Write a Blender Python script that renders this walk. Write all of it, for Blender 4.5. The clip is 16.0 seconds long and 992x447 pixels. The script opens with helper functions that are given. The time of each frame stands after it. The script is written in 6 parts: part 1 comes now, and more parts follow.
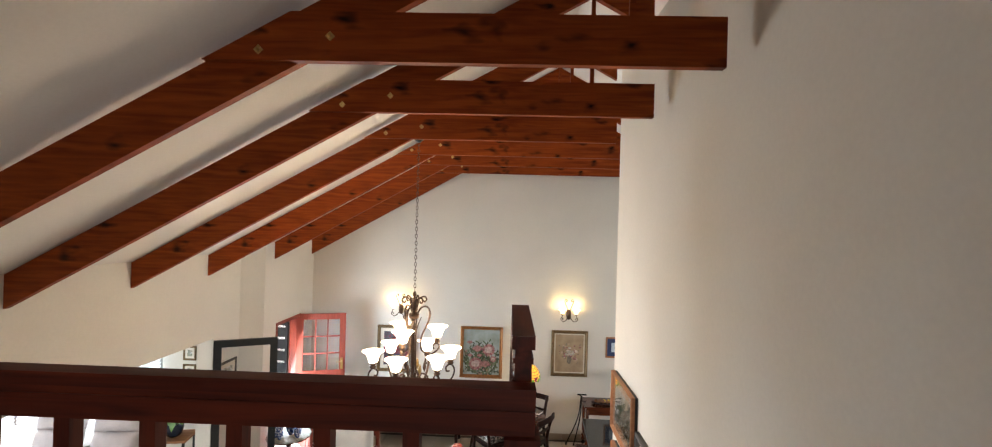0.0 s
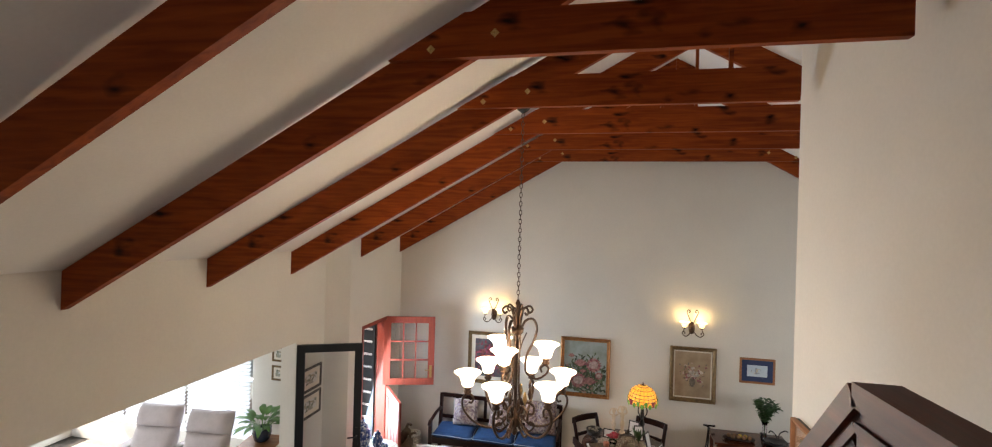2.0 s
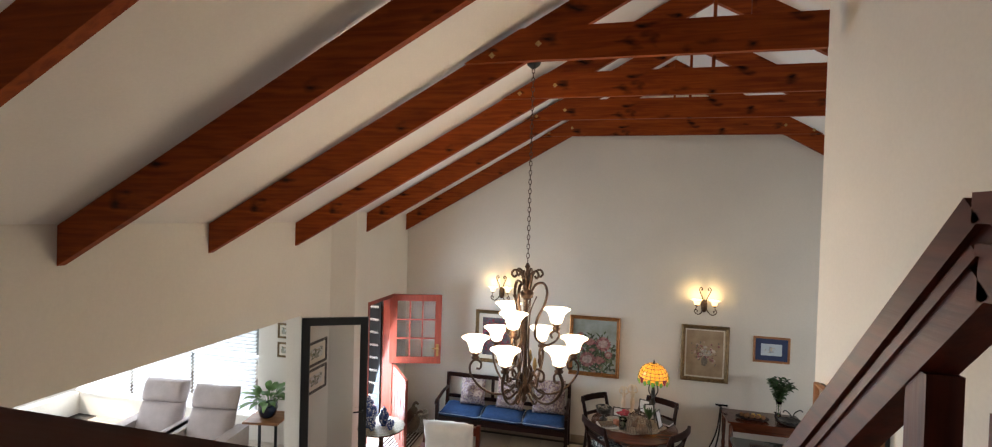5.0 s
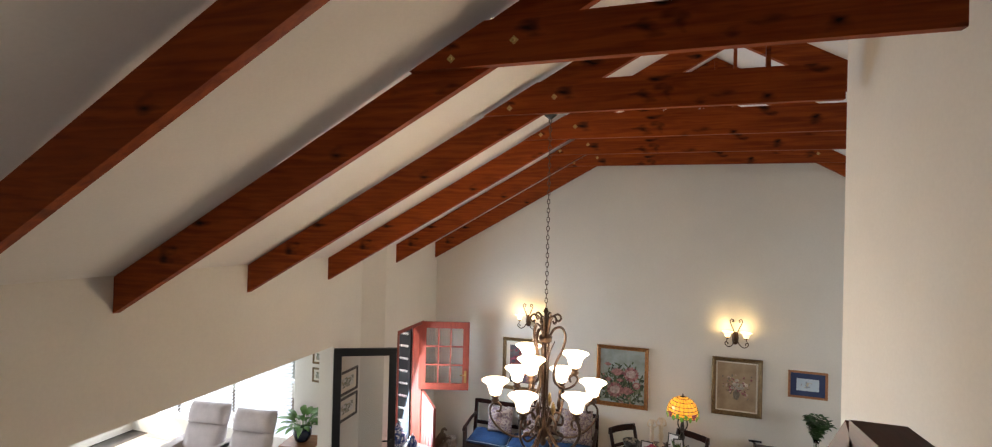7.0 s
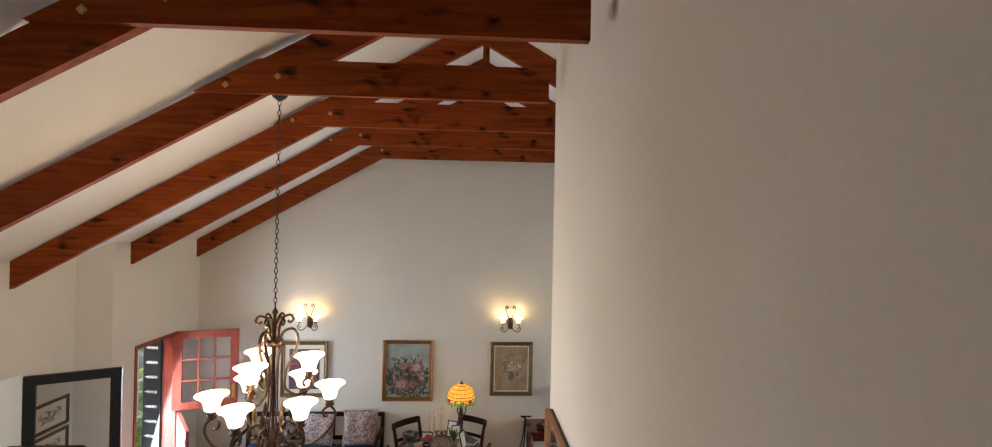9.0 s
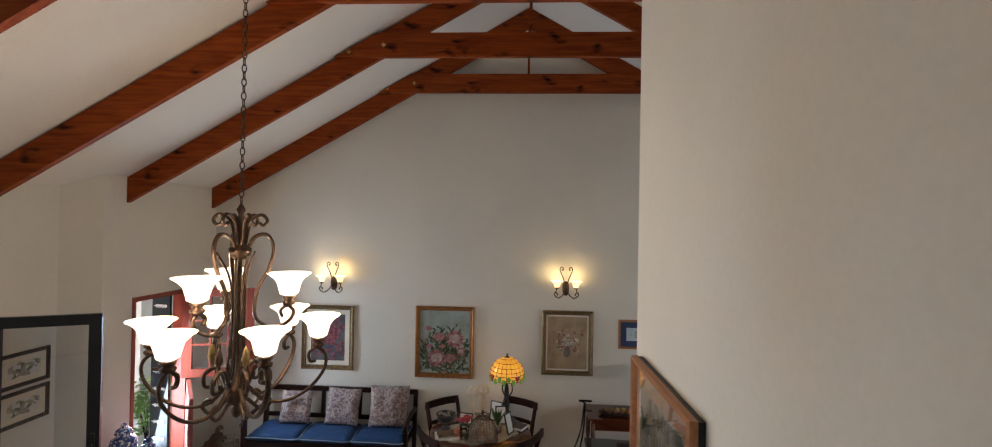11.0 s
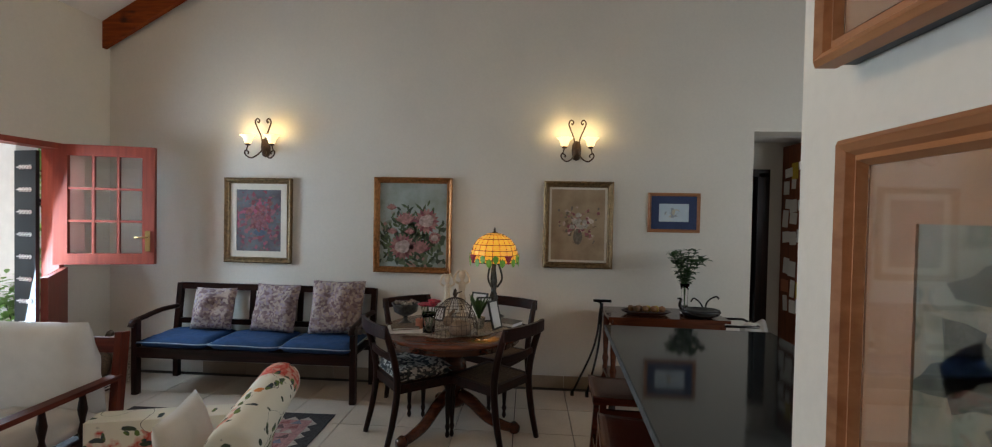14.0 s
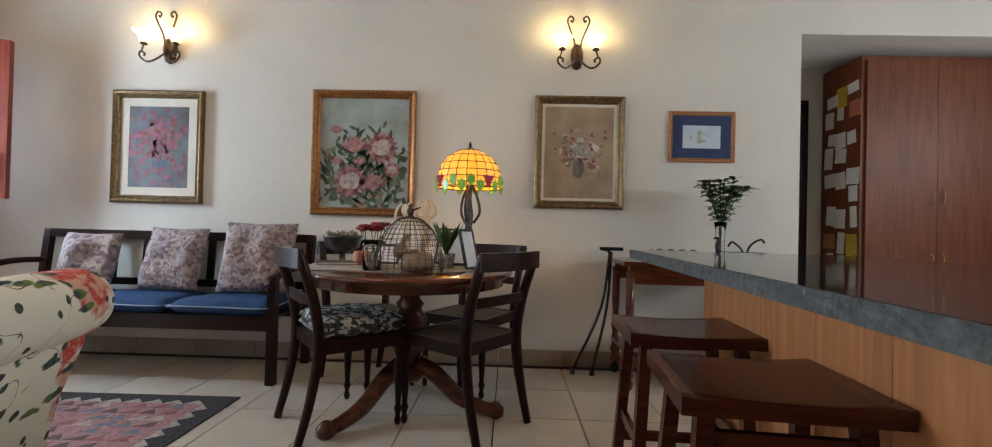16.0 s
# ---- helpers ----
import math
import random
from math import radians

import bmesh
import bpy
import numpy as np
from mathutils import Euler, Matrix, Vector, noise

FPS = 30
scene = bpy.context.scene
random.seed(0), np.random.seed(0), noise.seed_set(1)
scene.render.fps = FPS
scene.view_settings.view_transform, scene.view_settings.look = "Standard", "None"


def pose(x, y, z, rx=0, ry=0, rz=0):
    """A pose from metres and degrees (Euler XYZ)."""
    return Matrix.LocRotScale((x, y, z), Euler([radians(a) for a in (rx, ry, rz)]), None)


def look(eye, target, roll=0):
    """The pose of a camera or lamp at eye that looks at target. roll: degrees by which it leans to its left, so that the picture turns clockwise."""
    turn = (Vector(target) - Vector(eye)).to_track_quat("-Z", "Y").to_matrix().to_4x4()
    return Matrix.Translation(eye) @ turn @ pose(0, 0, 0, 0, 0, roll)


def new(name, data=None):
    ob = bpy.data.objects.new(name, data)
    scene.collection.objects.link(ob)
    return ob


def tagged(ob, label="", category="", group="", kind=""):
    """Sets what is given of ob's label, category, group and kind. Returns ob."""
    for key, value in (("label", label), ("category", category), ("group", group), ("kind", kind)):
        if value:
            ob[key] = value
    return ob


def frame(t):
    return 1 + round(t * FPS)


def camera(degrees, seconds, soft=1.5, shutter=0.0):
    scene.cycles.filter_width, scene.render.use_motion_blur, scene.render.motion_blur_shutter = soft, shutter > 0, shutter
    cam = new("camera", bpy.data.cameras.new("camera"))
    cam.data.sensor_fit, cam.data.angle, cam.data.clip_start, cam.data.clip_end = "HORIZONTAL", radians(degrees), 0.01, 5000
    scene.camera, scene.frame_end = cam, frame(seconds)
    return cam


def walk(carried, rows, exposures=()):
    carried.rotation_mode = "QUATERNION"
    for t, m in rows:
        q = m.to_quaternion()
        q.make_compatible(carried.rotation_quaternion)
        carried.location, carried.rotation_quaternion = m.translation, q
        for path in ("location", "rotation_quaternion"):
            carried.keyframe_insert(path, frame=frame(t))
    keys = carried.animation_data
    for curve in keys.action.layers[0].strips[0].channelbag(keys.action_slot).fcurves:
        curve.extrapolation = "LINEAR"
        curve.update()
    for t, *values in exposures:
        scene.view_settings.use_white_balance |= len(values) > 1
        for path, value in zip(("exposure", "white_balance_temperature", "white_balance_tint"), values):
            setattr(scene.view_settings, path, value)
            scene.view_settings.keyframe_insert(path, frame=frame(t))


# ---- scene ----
cam = camera(92.9, 16.0, 1.1)
PATH = [
    (0, (0.278, 0.109, 3.779), (0.214, 2.108, 3.788), 1.6),
    (0.5, (0.191, 0.43, 3.837), (0.097, 2.428, 3.836), 1.8),
    (1, (0.011, 0.691, 3.813), (-0.172, 2.683, 3.814), 1.6),
    (1.5, (-0.018, 0.921, 3.773), (-0.345, 2.894, 3.776), 1.6),
    (2, (-0.072, 1.086, 3.701), (-0.49, 3.042, 3.701), 1.6),
    (2.5, (-0.153, 1.178, 3.622), (-0.607, 3.126, 3.618), 1.5),
    (3, (-0.178, 1.188, 3.518), (-0.667, 3.127, 3.515), 1.5),
    (3.5, (-0.204, 1.222, 3.447), (-0.634, 3.175, 3.427), 1.3),
    (3.7, (-0.19, 1.215, 3.445), (-0.553, 3.181, 3.409), 1.4),
    (6, (-0.088, 1.23, 3.462), (-0.627, 3.156, 3.446), 1.6),
    (6.5, (-0.066, 1.263, 3.583), (-0.635, 3.18, 3.585), 1.4),
    (7, (0.028, 1.136, 3.726), (-0.558, 3.048, 3.74), 1.4),
    (7.5, (0.251, 0.977, 3.823), (-0.257, 2.911, 3.834), 1.0),
    (8, (0.49, 0.937, 3.832), (0.337, 2.931, 3.832), 0.8),
    (8.5, (0.683, 1.133, 3.785), (0.772, 3.131, 3.785), 0.8),
    (8.7, (0.736, 1.216, 3.766), (0.844, 3.213, 3.771), 1.1),
    (11, (0.771, 2.503, 2.99), (0.663, 4.5, 3.008), 1.0),
    (11.5, (0.753, 2.706, 2.792), (0.649, 4.703, 2.797), 0.9),
    (12, (0.815, 2.954, 2.598), (0.671, 4.949, 2.58), 1.2),
    (12.5, (0.831, 3.209, 2.356), (0.689, 5.204, 2.337), 1.1),
    (13, (0.843, 3.492, 2.054), (0.701, 5.487, 2.05), 1.1),
    (13.5, (0.902, 3.813, 1.863), (0.748, 5.807, 1.836), 1.1),
    (14, (0.908, 4.089, 1.632), (0.773, 6.085, 1.592), 1.1),
    (14.5, (0.882, 4.349, 1.346), (0.771, 6.346, 1.329), 1.2),
    (15, (0.876, 4.612, 1.137), (0.789, 6.61, 1.12), 1.2),
    (15.5, (0.872, 4.833, 0.982), (0.816, 6.832, 0.978), 1.2),
    (16, (0.883, 5.125, 0.981), (0.828, 7.124, 1.003), 1.4),
]
walk(cam, [(t, look(eye, target, roll)) for t, eye, target, roll in PATH],
     [(0, 0.86, 6850, 14), (1.5, 0.45, 7000, 16), (3.0, 0.26, 7000, 16), (4.5, 0.2, 7000, 16), (8.5, 0.34, 7000, 16), (11, -0.24, 6800, 15), (12.5, -0.38, 6550, 11), (14.5, -0.2, 6650, 12), (16, 0.38, 6700, 13)])

# ---- light ----
world = bpy.data.worlds.new("world")
scene.world = world
world.use_nodes = True
wn = world.node_tree.nodes
sky = wn.new("ShaderNodeTexSky")
sky.sky_type, sky.sun_disc, sky.sun_elevation, sky.sun_rotation = "NISHITA", False, radians(49), radians(227)
world.node_tree.links.new(sky.outputs[0], wn["Background"].inputs[0])
wn["Background"].inputs[1].default_value = 0.15


def lamp(name, kind, m, power, colour=(1, 1, 1), size=1.0, size_y=None, radius=0.03, spread=None):
    data = bpy.data.lights.new(name, kind)
    data.energy, data.color = power, colour
    if kind == "AREA":
        data.shape, data.size, data.size_y = "RECTANGLE", size, size_y or size
        if spread:
            data.spread = radians(spread)
    if kind == "POINT":
        data.shadow_soft_size = radius
    ob = new(name, data)
    ob.matrix_world = m
    return ob


sun_lamp = bpy.data.lights.new("sun", "SUN")
sun_lamp.energy, sun_lamp.angle, sun_lamp.color = 4.5, radians(0.5), (1.0, 0.95, 0.87)
sun = new("sun", sun_lamp)
sun.matrix_world = look((-14, -8, 22), (0, 5, 0))
DAY = (0.72, 0.87, 1.0)
lamp("daylight_sunroom", "AREA", look((-6.8, 7.44, 1.25), (-6.8, 0, 1.25)), 150, DAY, 3.4, 1.75)
lamp("daylight_sunroom_side", "AREA", look((-8.66, 2.4, 1.25), (0, 2.4, 1.25)), 300, DAY, 7.0, 1.75)
lamp("daylight_door", "AREA", look((-3.56, 7.65, 1.15), (0, 6.4, 0.2)), 165, (0.58, 0.79, 1.0), 0.7, 1.9)
# Added fill from the kitchen side; the east wall has no window here.
lamp("fill_kitchen", "AREA", look((5.2, 6.2, 1.6), (0, 6.2, 1.2)), 105, (0.80, 0.91, 1.0), 3.2, 1.1)
# Added fill towards the left ceiling; the landing wall behind it is solid.
lamp("fill_landing", "AREA", look((0.4, -2.42, 3.3), (-3.4, 2.2, 4.4)), 9, (0.98, 0.94, 0.96), 1.6, 1.2, spread=100)

# ---- materials ----


def material(name, colour, rough=0.6, metal=0.0, vary=0.08, scale=6.0, bump=0.1, fine=60.0, stretch=(1, 1, 1), dark=None, per=0.0,
             transmission=0.0, alpha=1.0, emit=None, power=0.0, spec=0.5, coat=0.0):
    """A surface with a coarse and a fine variation in colour and relief."""
    m = bpy.data.materials.new(name)
    m.use_nodes = True
    t = m.node_tree
    n, lk = t.nodes, t.links.new
    b = n["Principled BSDF"]
    b.inputs["Roughness"].default_value, b.inputs["Metallic"].default_value = rough, metal
    b.inputs["Transmission Weight"].default_value, b.inputs["Alpha"].default_value = transmission, alpha
    b.inputs["Specular IOR Level"].default_value, b.inputs["Coat Weight"].default_value = spec, coat
    if emit:
        b.inputs["Emission Color"].default_value, b.inputs["Emission Strength"].default_value = (*emit, 1), power
    co, mp = n.new("ShaderNodeTexCoord"), n.new("ShaderNodeMapping")
    mp.inputs["Scale"].default_value = stretch
    lk(co.outputs["Object"], mp.inputs[0])
    a, f = n.new("ShaderNodeTexNoise"), n.new("ShaderNodeTexNoise")
    a.inputs["Scale"].default_value, a.inputs["Detail"].default_value = scale, 5
    f.inputs["Scale"].default_value, f.inputs["Detail"].default_value = fine, 3
    lk(mp.outputs[0], a.inputs[0]), lk(mp.outputs[0], f.inputs[0])
    ramp = n.new("ShaderNodeValToRGB")
    low = dark or tuple(c * (1 - 2.2 * vary) for c in colour)
    ramp.color_ramp.elements[0].position, ramp.color_ramp.elements[1].position = 0.3, 0.7
    ramp.color_ramp.elements[0].color, ramp.color_ramp.elements[1].color = (*low, 1), (*colour, 1)
    lk(a.outputs[0], ramp.inputs[0])
    mix = n.new("ShaderNodeMix")
    mix.data_type, mix.blend_type = "RGBA", "MULTIPLY"
    mix.inputs["Factor"].default_value = min(1, vary * 3)
    lk(ramp.outputs[0], mix.inputs["A"])
    lk(f.outputs[0], mix.inputs["B"])
    bright = n.new("ShaderNodeHueSaturation")
    bright.inputs["Value"].default_value = 1 + 0.5 * min(1, vary * 3)
    lk(mix.outputs["Result"], bright.inputs["Color"])
    if per:
        info, mr = n.new("ShaderNodeObjectInfo"), n.new("ShaderNodeMapRange")
        mr.inputs["To Min"].default_value, mr.inputs["To Max"].default_value = (1 - per) * bright.inputs["Value"].default_value, (1 + per) * bright.inputs["Value"].default_value
        lk(info.outputs["Random"], mr.inputs["Value"]), lk(mr.outputs[0], bright.inputs["Value"])
    lk(bright.outputs[0], b.inputs["Base Color"])
    bp, add = n.new("ShaderNodeBump"), n.new("ShaderNodeMath")
    add.operation = "ADD"
    lk(a.outputs[0], add.inputs[0]), lk(f.outputs[0], add.inputs[1])
    bp.inputs["Strength"].default_value, bp.inputs["Distance"].default_value = bump, 0.01
    lk(add.outputs[0], bp.inputs["Height"]), lk(bp.outputs[0], b.inputs["Normal"])
    return m


def wood(name, light, dark, along=0, rough=0.4, knots=0.0, coat=0.0, spec=0.3):
    """Wood with grain along one local axis and, if wanted, dark knots."""
    m = bpy.data.materials.new(name)
    m.use_nodes = True
    n, lk = m.node_tree.nodes, m.node_tree.links.new
    b = n["Principled BSDF"]
    b.inputs["Roughness"].default_value, b.inputs["Coat Weight"].default_value = rough, coat
    b.inputs["Specular IOR Level"].default_value = spec
    co, mp = n.new("ShaderNodeTexCoord"), n.new("ShaderNodeMapping")
    s = [14.0, 14.0, 14.0]
    s[along] = 1.0
    mp.inputs["Scale"].default_value = s
    lk(co.outputs["Object"], mp.inputs[0])
    g, w = n.new("ShaderNodeTexNoise"), n.new("ShaderNodeTexNoise")
    g.inputs["Scale"].default_value, g.inputs["Detail"].default_value, g.inputs["Distortion"].default_value = 2.2, 6, 0.6
    w.inputs["Scale"].default_value = 9.0
    lk(mp.outputs[0], g.inputs[0]), lk(mp.outputs[0], w.inputs[0])
    ramp = n.new("ShaderNodeValToRGB")
    ramp.color_ramp.elements[0].position, ramp.color_ramp.elements[1].position = 0.32, 0.68
    ramp.color_ramp.elements[0].color, ramp.color_ramp.elements[1].color = (*dark, 1), (*light, 1)
    lk(g.outputs[0], ramp.inputs[0])
    out = ramp.outputs[0]
    if knots:
        km = n.new("ShaderNodeMapping")
        ks = [3.2, 3.2, 5.0]
        ks[along] = 2.1
        ks[1] = 0.001 if along == 0 else ks[1]
        km.inputs["Scale"].default_value = ks
        lk(co.outputs["Object"], km.inputs[0])
        wob = n.new("ShaderNodeTexNoise")
        wob.inputs["Scale"].default_value = 2.0
        lk(km.outputs[0], wob.inputs[0])
        va = n.new("ShaderNodeVectorMath")
        va.operation = "ADD"
        lk(km.outputs[0], va.inputs[0]), lk(wob.outputs[1], va.inputs[1])
        v = n.new("ShaderNodeTexVoronoi")
        v.inputs["Scale"].default_value = 1.25
        lk(va.outputs[0], v.inputs[0])
        kr = n.new("ShaderNodeValToRGB")
        kr.color_ramp.elements[0].position, kr.color_ramp.elements[1].position = 0.07, 0.30
        kr.color_ramp.elements[0].color, kr.color_ramp.elements[1].color = (*(1 - knots,) * 3, 1), (1, 1, 1, 1)
        lk(v.outputs["Distance"], kr.inputs[0])
        mx = n.new("ShaderNodeMix")
        mx.data_type, mx.blend_type = "RGBA", "MULTIPLY"
        mx.inputs["Factor"].default_value = 1
        lk(out, mx.inputs["A"]), lk(kr.outputs[0], mx.inputs["B"])
        out = mx.outputs["Result"]
    lk(out, b.inputs["Base Color"])
    bp = n.new("ShaderNodeBump")
    bp.inputs["Strength"].default_value, bp.inputs["Distance"].default_value = 0.12, 0.004
    lk(w.outputs[0], bp.inputs["Height"]), lk(bp.outputs[0], b.inputs["Normal"])
    return m


def dabs(name, ground, low, spots, scale=18.0, at=(0, 0), radius=(0.14, 0.18), rough=0.45, wash=0.0):
    """Brush dabs: a toned ground, and dabs in some colours thickest round a middle; the canvas lies in local x and z."""
    m = bpy.data.materials.new(name)
    m.use_nodes = True
    n, lk = m.node_tree.nodes, m.node_tree.links.new
    b = n["Principled BSDF"]
    b.inputs["Roughness"].default_value = rough
    co = n.new("ShaderNodeTexCoord")
    wob = n.new("ShaderNodeTexNoise")
    wob.inputs["Scale"].default_value, wob.inputs["Detail"].default_value = 7.0, 4
    lk(co.outputs["Object"], wob.inputs[0])
    g = n.new("ShaderNodeValToRGB")
    g.color_ramp.elements[0].position, g.color_ramp.elements[1].position = 0.35, 0.62
    g.color_ramp.elements[0].color, g.color_ramp.elements[1].color = (*low, 1), (*ground, 1)
    lk(wob.outputs[0], g.inputs[0])
    v = n.new("ShaderNodeTexVoronoi")
    v.inputs["Scale"].default_value = scale
    va = n.new("ShaderNodeVectorMath")
    va.operation = "MULTIPLY_ADD"
    va.inputs[1].default_value = (0.05, 0.05, 0.05)
    lk(wob.outputs[1], va.inputs[0]), lk(co.outputs["Object"], va.inputs[2]), lk(va.outputs[0], v.inputs[0])
    sep = n.new("ShaderNodeSeparateColor")
    lk(v.outputs["Color"], sep.inputs[0])
    r = n.new("ShaderNodeValToRGB")
    r.color_ramp.interpolation = "CONSTANT"
    for k, c in enumerate(spots):
        e = r.color_ramp.elements[k] if k < 2 else r.color_ramp.elements.new(k / len(spots))
        e.position, e.color = k / len(spots), (*c, 1)
    lk(sep.outputs[0], r.inputs[0])
    sub, sc, ln = n.new("ShaderNodeVectorMath"), n.new("ShaderNodeVectorMath"), n.new("ShaderNodeVectorMath")
    sub.operation, sc.operation, ln.operation = "SUBTRACT", "MULTIPLY", "LENGTH"
    sub.inputs[1].default_value, sc.inputs[1].default_value = (at[0], 0, at[1]), (1 / radius[0], 0, 1 / radius[1])
    lk(co.outputs["Object"], sub.inputs[0]), lk(sub.outputs[0], sc.inputs[0]), lk(sc.outputs[0], ln.inputs[0])
    ad = n.new("ShaderNodeMath")
    ad.operation = "MULTIPLY_ADD"
    ad.inputs[1].default_value = 1.6
    lk(sep.outputs[1], ad.inputs[0]), lk(ln.outputs["Value"], ad.inputs[2])
    mask = n.new("ShaderNodeMapRange")
    mask.inputs["From Min"].default_value, mask.inputs["From Max"].default_value = 1.45, 1.75
    mask.inputs["To Min"].default_value, mask.inputs["To Max"].default_value = 1, 0
    lk(ad.outputs[0], mask.inputs["Value"])
    mx = n.new("ShaderNodeMix")
    mx.data_type = "RGBA"
    if wash:
        r.color_ramp.interpolation = "LINEAR"
        v.feature = "SMOOTH_F1"
        v.inputs["Smoothness"].default_value = 1.0
        va.inputs[1].default_value = (0.14, 0.14, 0.14)
        wob.inputs["Detail"].default_value = 9
    lk(mask.outputs[0], mx.inputs["Factor"]), lk(g.outputs[0], mx.inputs["A"]), lk(r.outputs[0], mx.inputs["B"])
    lk(mx.outputs["Result"], b.inputs["Base Color"])
    return m


def floral(name, ground):
    """Printed linen: thin branches, slim dark leaves and scattered red and pink blossoms on a pale ground."""
    m = bpy.data.materials.new(name)
    m.use_nodes = True
    n, lk = m.node_tree.nodes, m.node_tree.links.new
    b = n["Principled BSDF"]
    b.inputs["Roughness"].default_value, b.inputs["Specular IOR Level"].default_value = 0.9, 0.2
    co = n.new("ShaderNodeTexCoord")
    last = None

    def layer(turn, stretch, scale, reach, share, colours, wobble):
        nonlocal last
        mp, nz, va = n.new("ShaderNodeMapping"), n.new("ShaderNodeTexNoise"), n.new("ShaderNodeVectorMath")
        mp.inputs["Rotation"].default_value, mp.inputs["Scale"].default_value = turn, stretch
        nz.inputs["Scale"].default_value, nz.inputs["Detail"].default_value = 14.0, 3
        va.operation, va.inputs[1].default_value = "MULTIPLY_ADD", (wobble,) * 3
        lk(co.outputs["Object"], nz.inputs[0]), lk(co.outputs["Object"], mp.inputs[0])
        lk(nz.outputs[1], va.inputs[0]), lk(mp.outputs[0], va.inputs[2])
        v = n.new("ShaderNodeTexVoronoi")
        v.inputs["Scale"].default_value = scale
        lk(va.outputs[0], v.inputs[0])
        sep = n.new("ShaderNodeSeparateColor")
        lk(v.outputs["Color"], sep.inputs[0])
        near, some, both = n.new("ShaderNodeMapRange"), n.new("ShaderNodeMath"), n.new("ShaderNodeMath")
        near.inputs["From Min"].default_value, near.inputs["From Max"].default_value = reach, reach * 0.8
        some.operation, both.operation = "LESS_THAN", "MULTIPLY"
        some.inputs[1].default_value = share
        lk(v.outputs["Distance"], near.inputs["Value"]), lk(sep.outputs[0], some.inputs[0])
        lk(near.outputs[0], both.inputs[0]), lk(some.outputs[0], both.inputs[1])
        ramp = n.new("ShaderNodeValToRGB")
        for k, c in enumerate(colours):
            e = ramp.color_ramp.elements[k] if k < 2 else ramp.color_ramp.elements.new(k / len(colours))
            e.position, e.color = 0.3 + 0.4 * k / len(colours), (*c, 1)
        fine = n.new("ShaderNodeTexNoise")
        fine.inputs["Scale"].default_value = 22.0
        lk(co.outputs["Object"], fine.inputs[0]), lk(fine.outputs[0], ramp.inputs[0])
        mx = n.new("ShaderNodeMix")
        mx.data_type = "RGBA"
        mx.inputs["A"].default_value = (*ground, 1)
        if last:
            lk(last, mx.inputs["A"])
        lk(both.outputs[0], mx.inputs["Factor"]), lk(ramp.outputs[0], mx.inputs["B"])
        last = mx.outputs["Result"]

    layer((0.3, 0.5, 0.2), (1, 1, 1), 4.2, 0.50, 0.50, [(0.60, 0.20, 0.16), (0.52, 0.05, 0.03), (0.62, 0.34, 0.26)], 0.16)
    layer((0.9, 0.2, 0.7), (1, 1, 1), 9.0, 0.30, 0.22, [(0.60, 0.33, 0.07), (0.62, 0.22, 0.06)], 0.10)
    layer((0.6, 0.9, 0.3), (1.0, 2.6, 2.6), 8.0, 0.32, 0.60, [(0.05, 0.075, 0.05), (0.035, 0.05, 0.075), (0.13, 0.19, 0.05)], 0.10)
    layer((-0.7, -0.5, 0.9), (2.8, 1.0, 2.8), 7.5, 0.30, 0.50, [(0.04, 0.055, 0.07), (0.06, 0.08, 0.05)], 0.10)
    thin = n.new("ShaderNodeTexNoise")
    thin.inputs["Scale"].default_value, thin.inputs["Detail"].default_value = 4.5, 1
    lk(co.outputs["Object"], thin.inputs[0])
    line = n.new("ShaderNodeValToRGB")
    e = line.color_ramp.elements
    e[0].position, e[1].position = 0.491, 0.509
    e[0].color = e[1].color = (0, 0, 0, 1)
    mid = e.new(0.5)
    mid.color = (1, 1, 1, 1)
    lk(thin.outputs[0], line.inputs[0])
    sharp = n.new("ShaderNodeMath")
    sharp.operation, sharp.inputs[1].default_value = "GREATER_THAN", 0.72
    lk(line.outputs[0], sharp.inputs[0])
    mx = n.new("ShaderNodeMix")
    mx.data_type = "RGBA"
    mx.inputs["B"].default_value = (0.09, 0.09, 0.08, 1)
    lk(sharp.outputs[0], mx.inputs["Factor"]), lk(last, mx.inputs["A"])
    lk(mx.outputs["Result"], b.inputs["Base Color"])
    return m


WALL = material("cream wall paint", (0.70, 0.66, 0.585), 0.85, vary=0.03, scale=1.1, bump=0.06, fine=45)
CEIL = material("white ceiling board", (0.76, 0.735, 0.70), 0.85, vary=0.03, scale=1.5, bump=0.03)
BEAM = wood("stained pine beam", (0.30, 0.062, 0.010), (0.17, 0.028, 0.005), 0, 0.55, knots=0.93, spec=0.15)
RAILW = wood("dark stained rail wood", (0.15, 0.024, 0.009), (0.060, 0.010, 0.005), 1, 0.5, coat=0.0)
RAILX = wood("dark stained rail wood across", (0.15, 0.024, 0.009), (0.060, 0.010, 0.005), 0, 0.5, coat=0.0)
RAILZ = wood("dark stained baluster wood", (0.15, 0.024, 0.009), (0.060, 0.010, 0.005), 2, 0.5, coat=0.0)
DARKW = wood("dark mahogany", (0.028, 0.008, 0.005), (0.008, 0.003, 0.002), 0, 0.34, coat=0.0, spec=0.2)
DARKZ = wood("dark mahogany upright", (0.028, 0.008, 0.005), (0.008, 0.003, 0.002), 2, 0.34, coat=0.0, spec=0.2)
TABLEW = wood("polished red mahogany", (0.13, 0.034, 0.014), (0.05, 0.013, 0.007), 0, 0.2, coat=0.5)
STOOLW = wood("red brown stool wood", (0.085, 0.018, 0.010), (0.03, 0.007, 0.005), 0, 0.25, coat=0.15, spec=0.25)
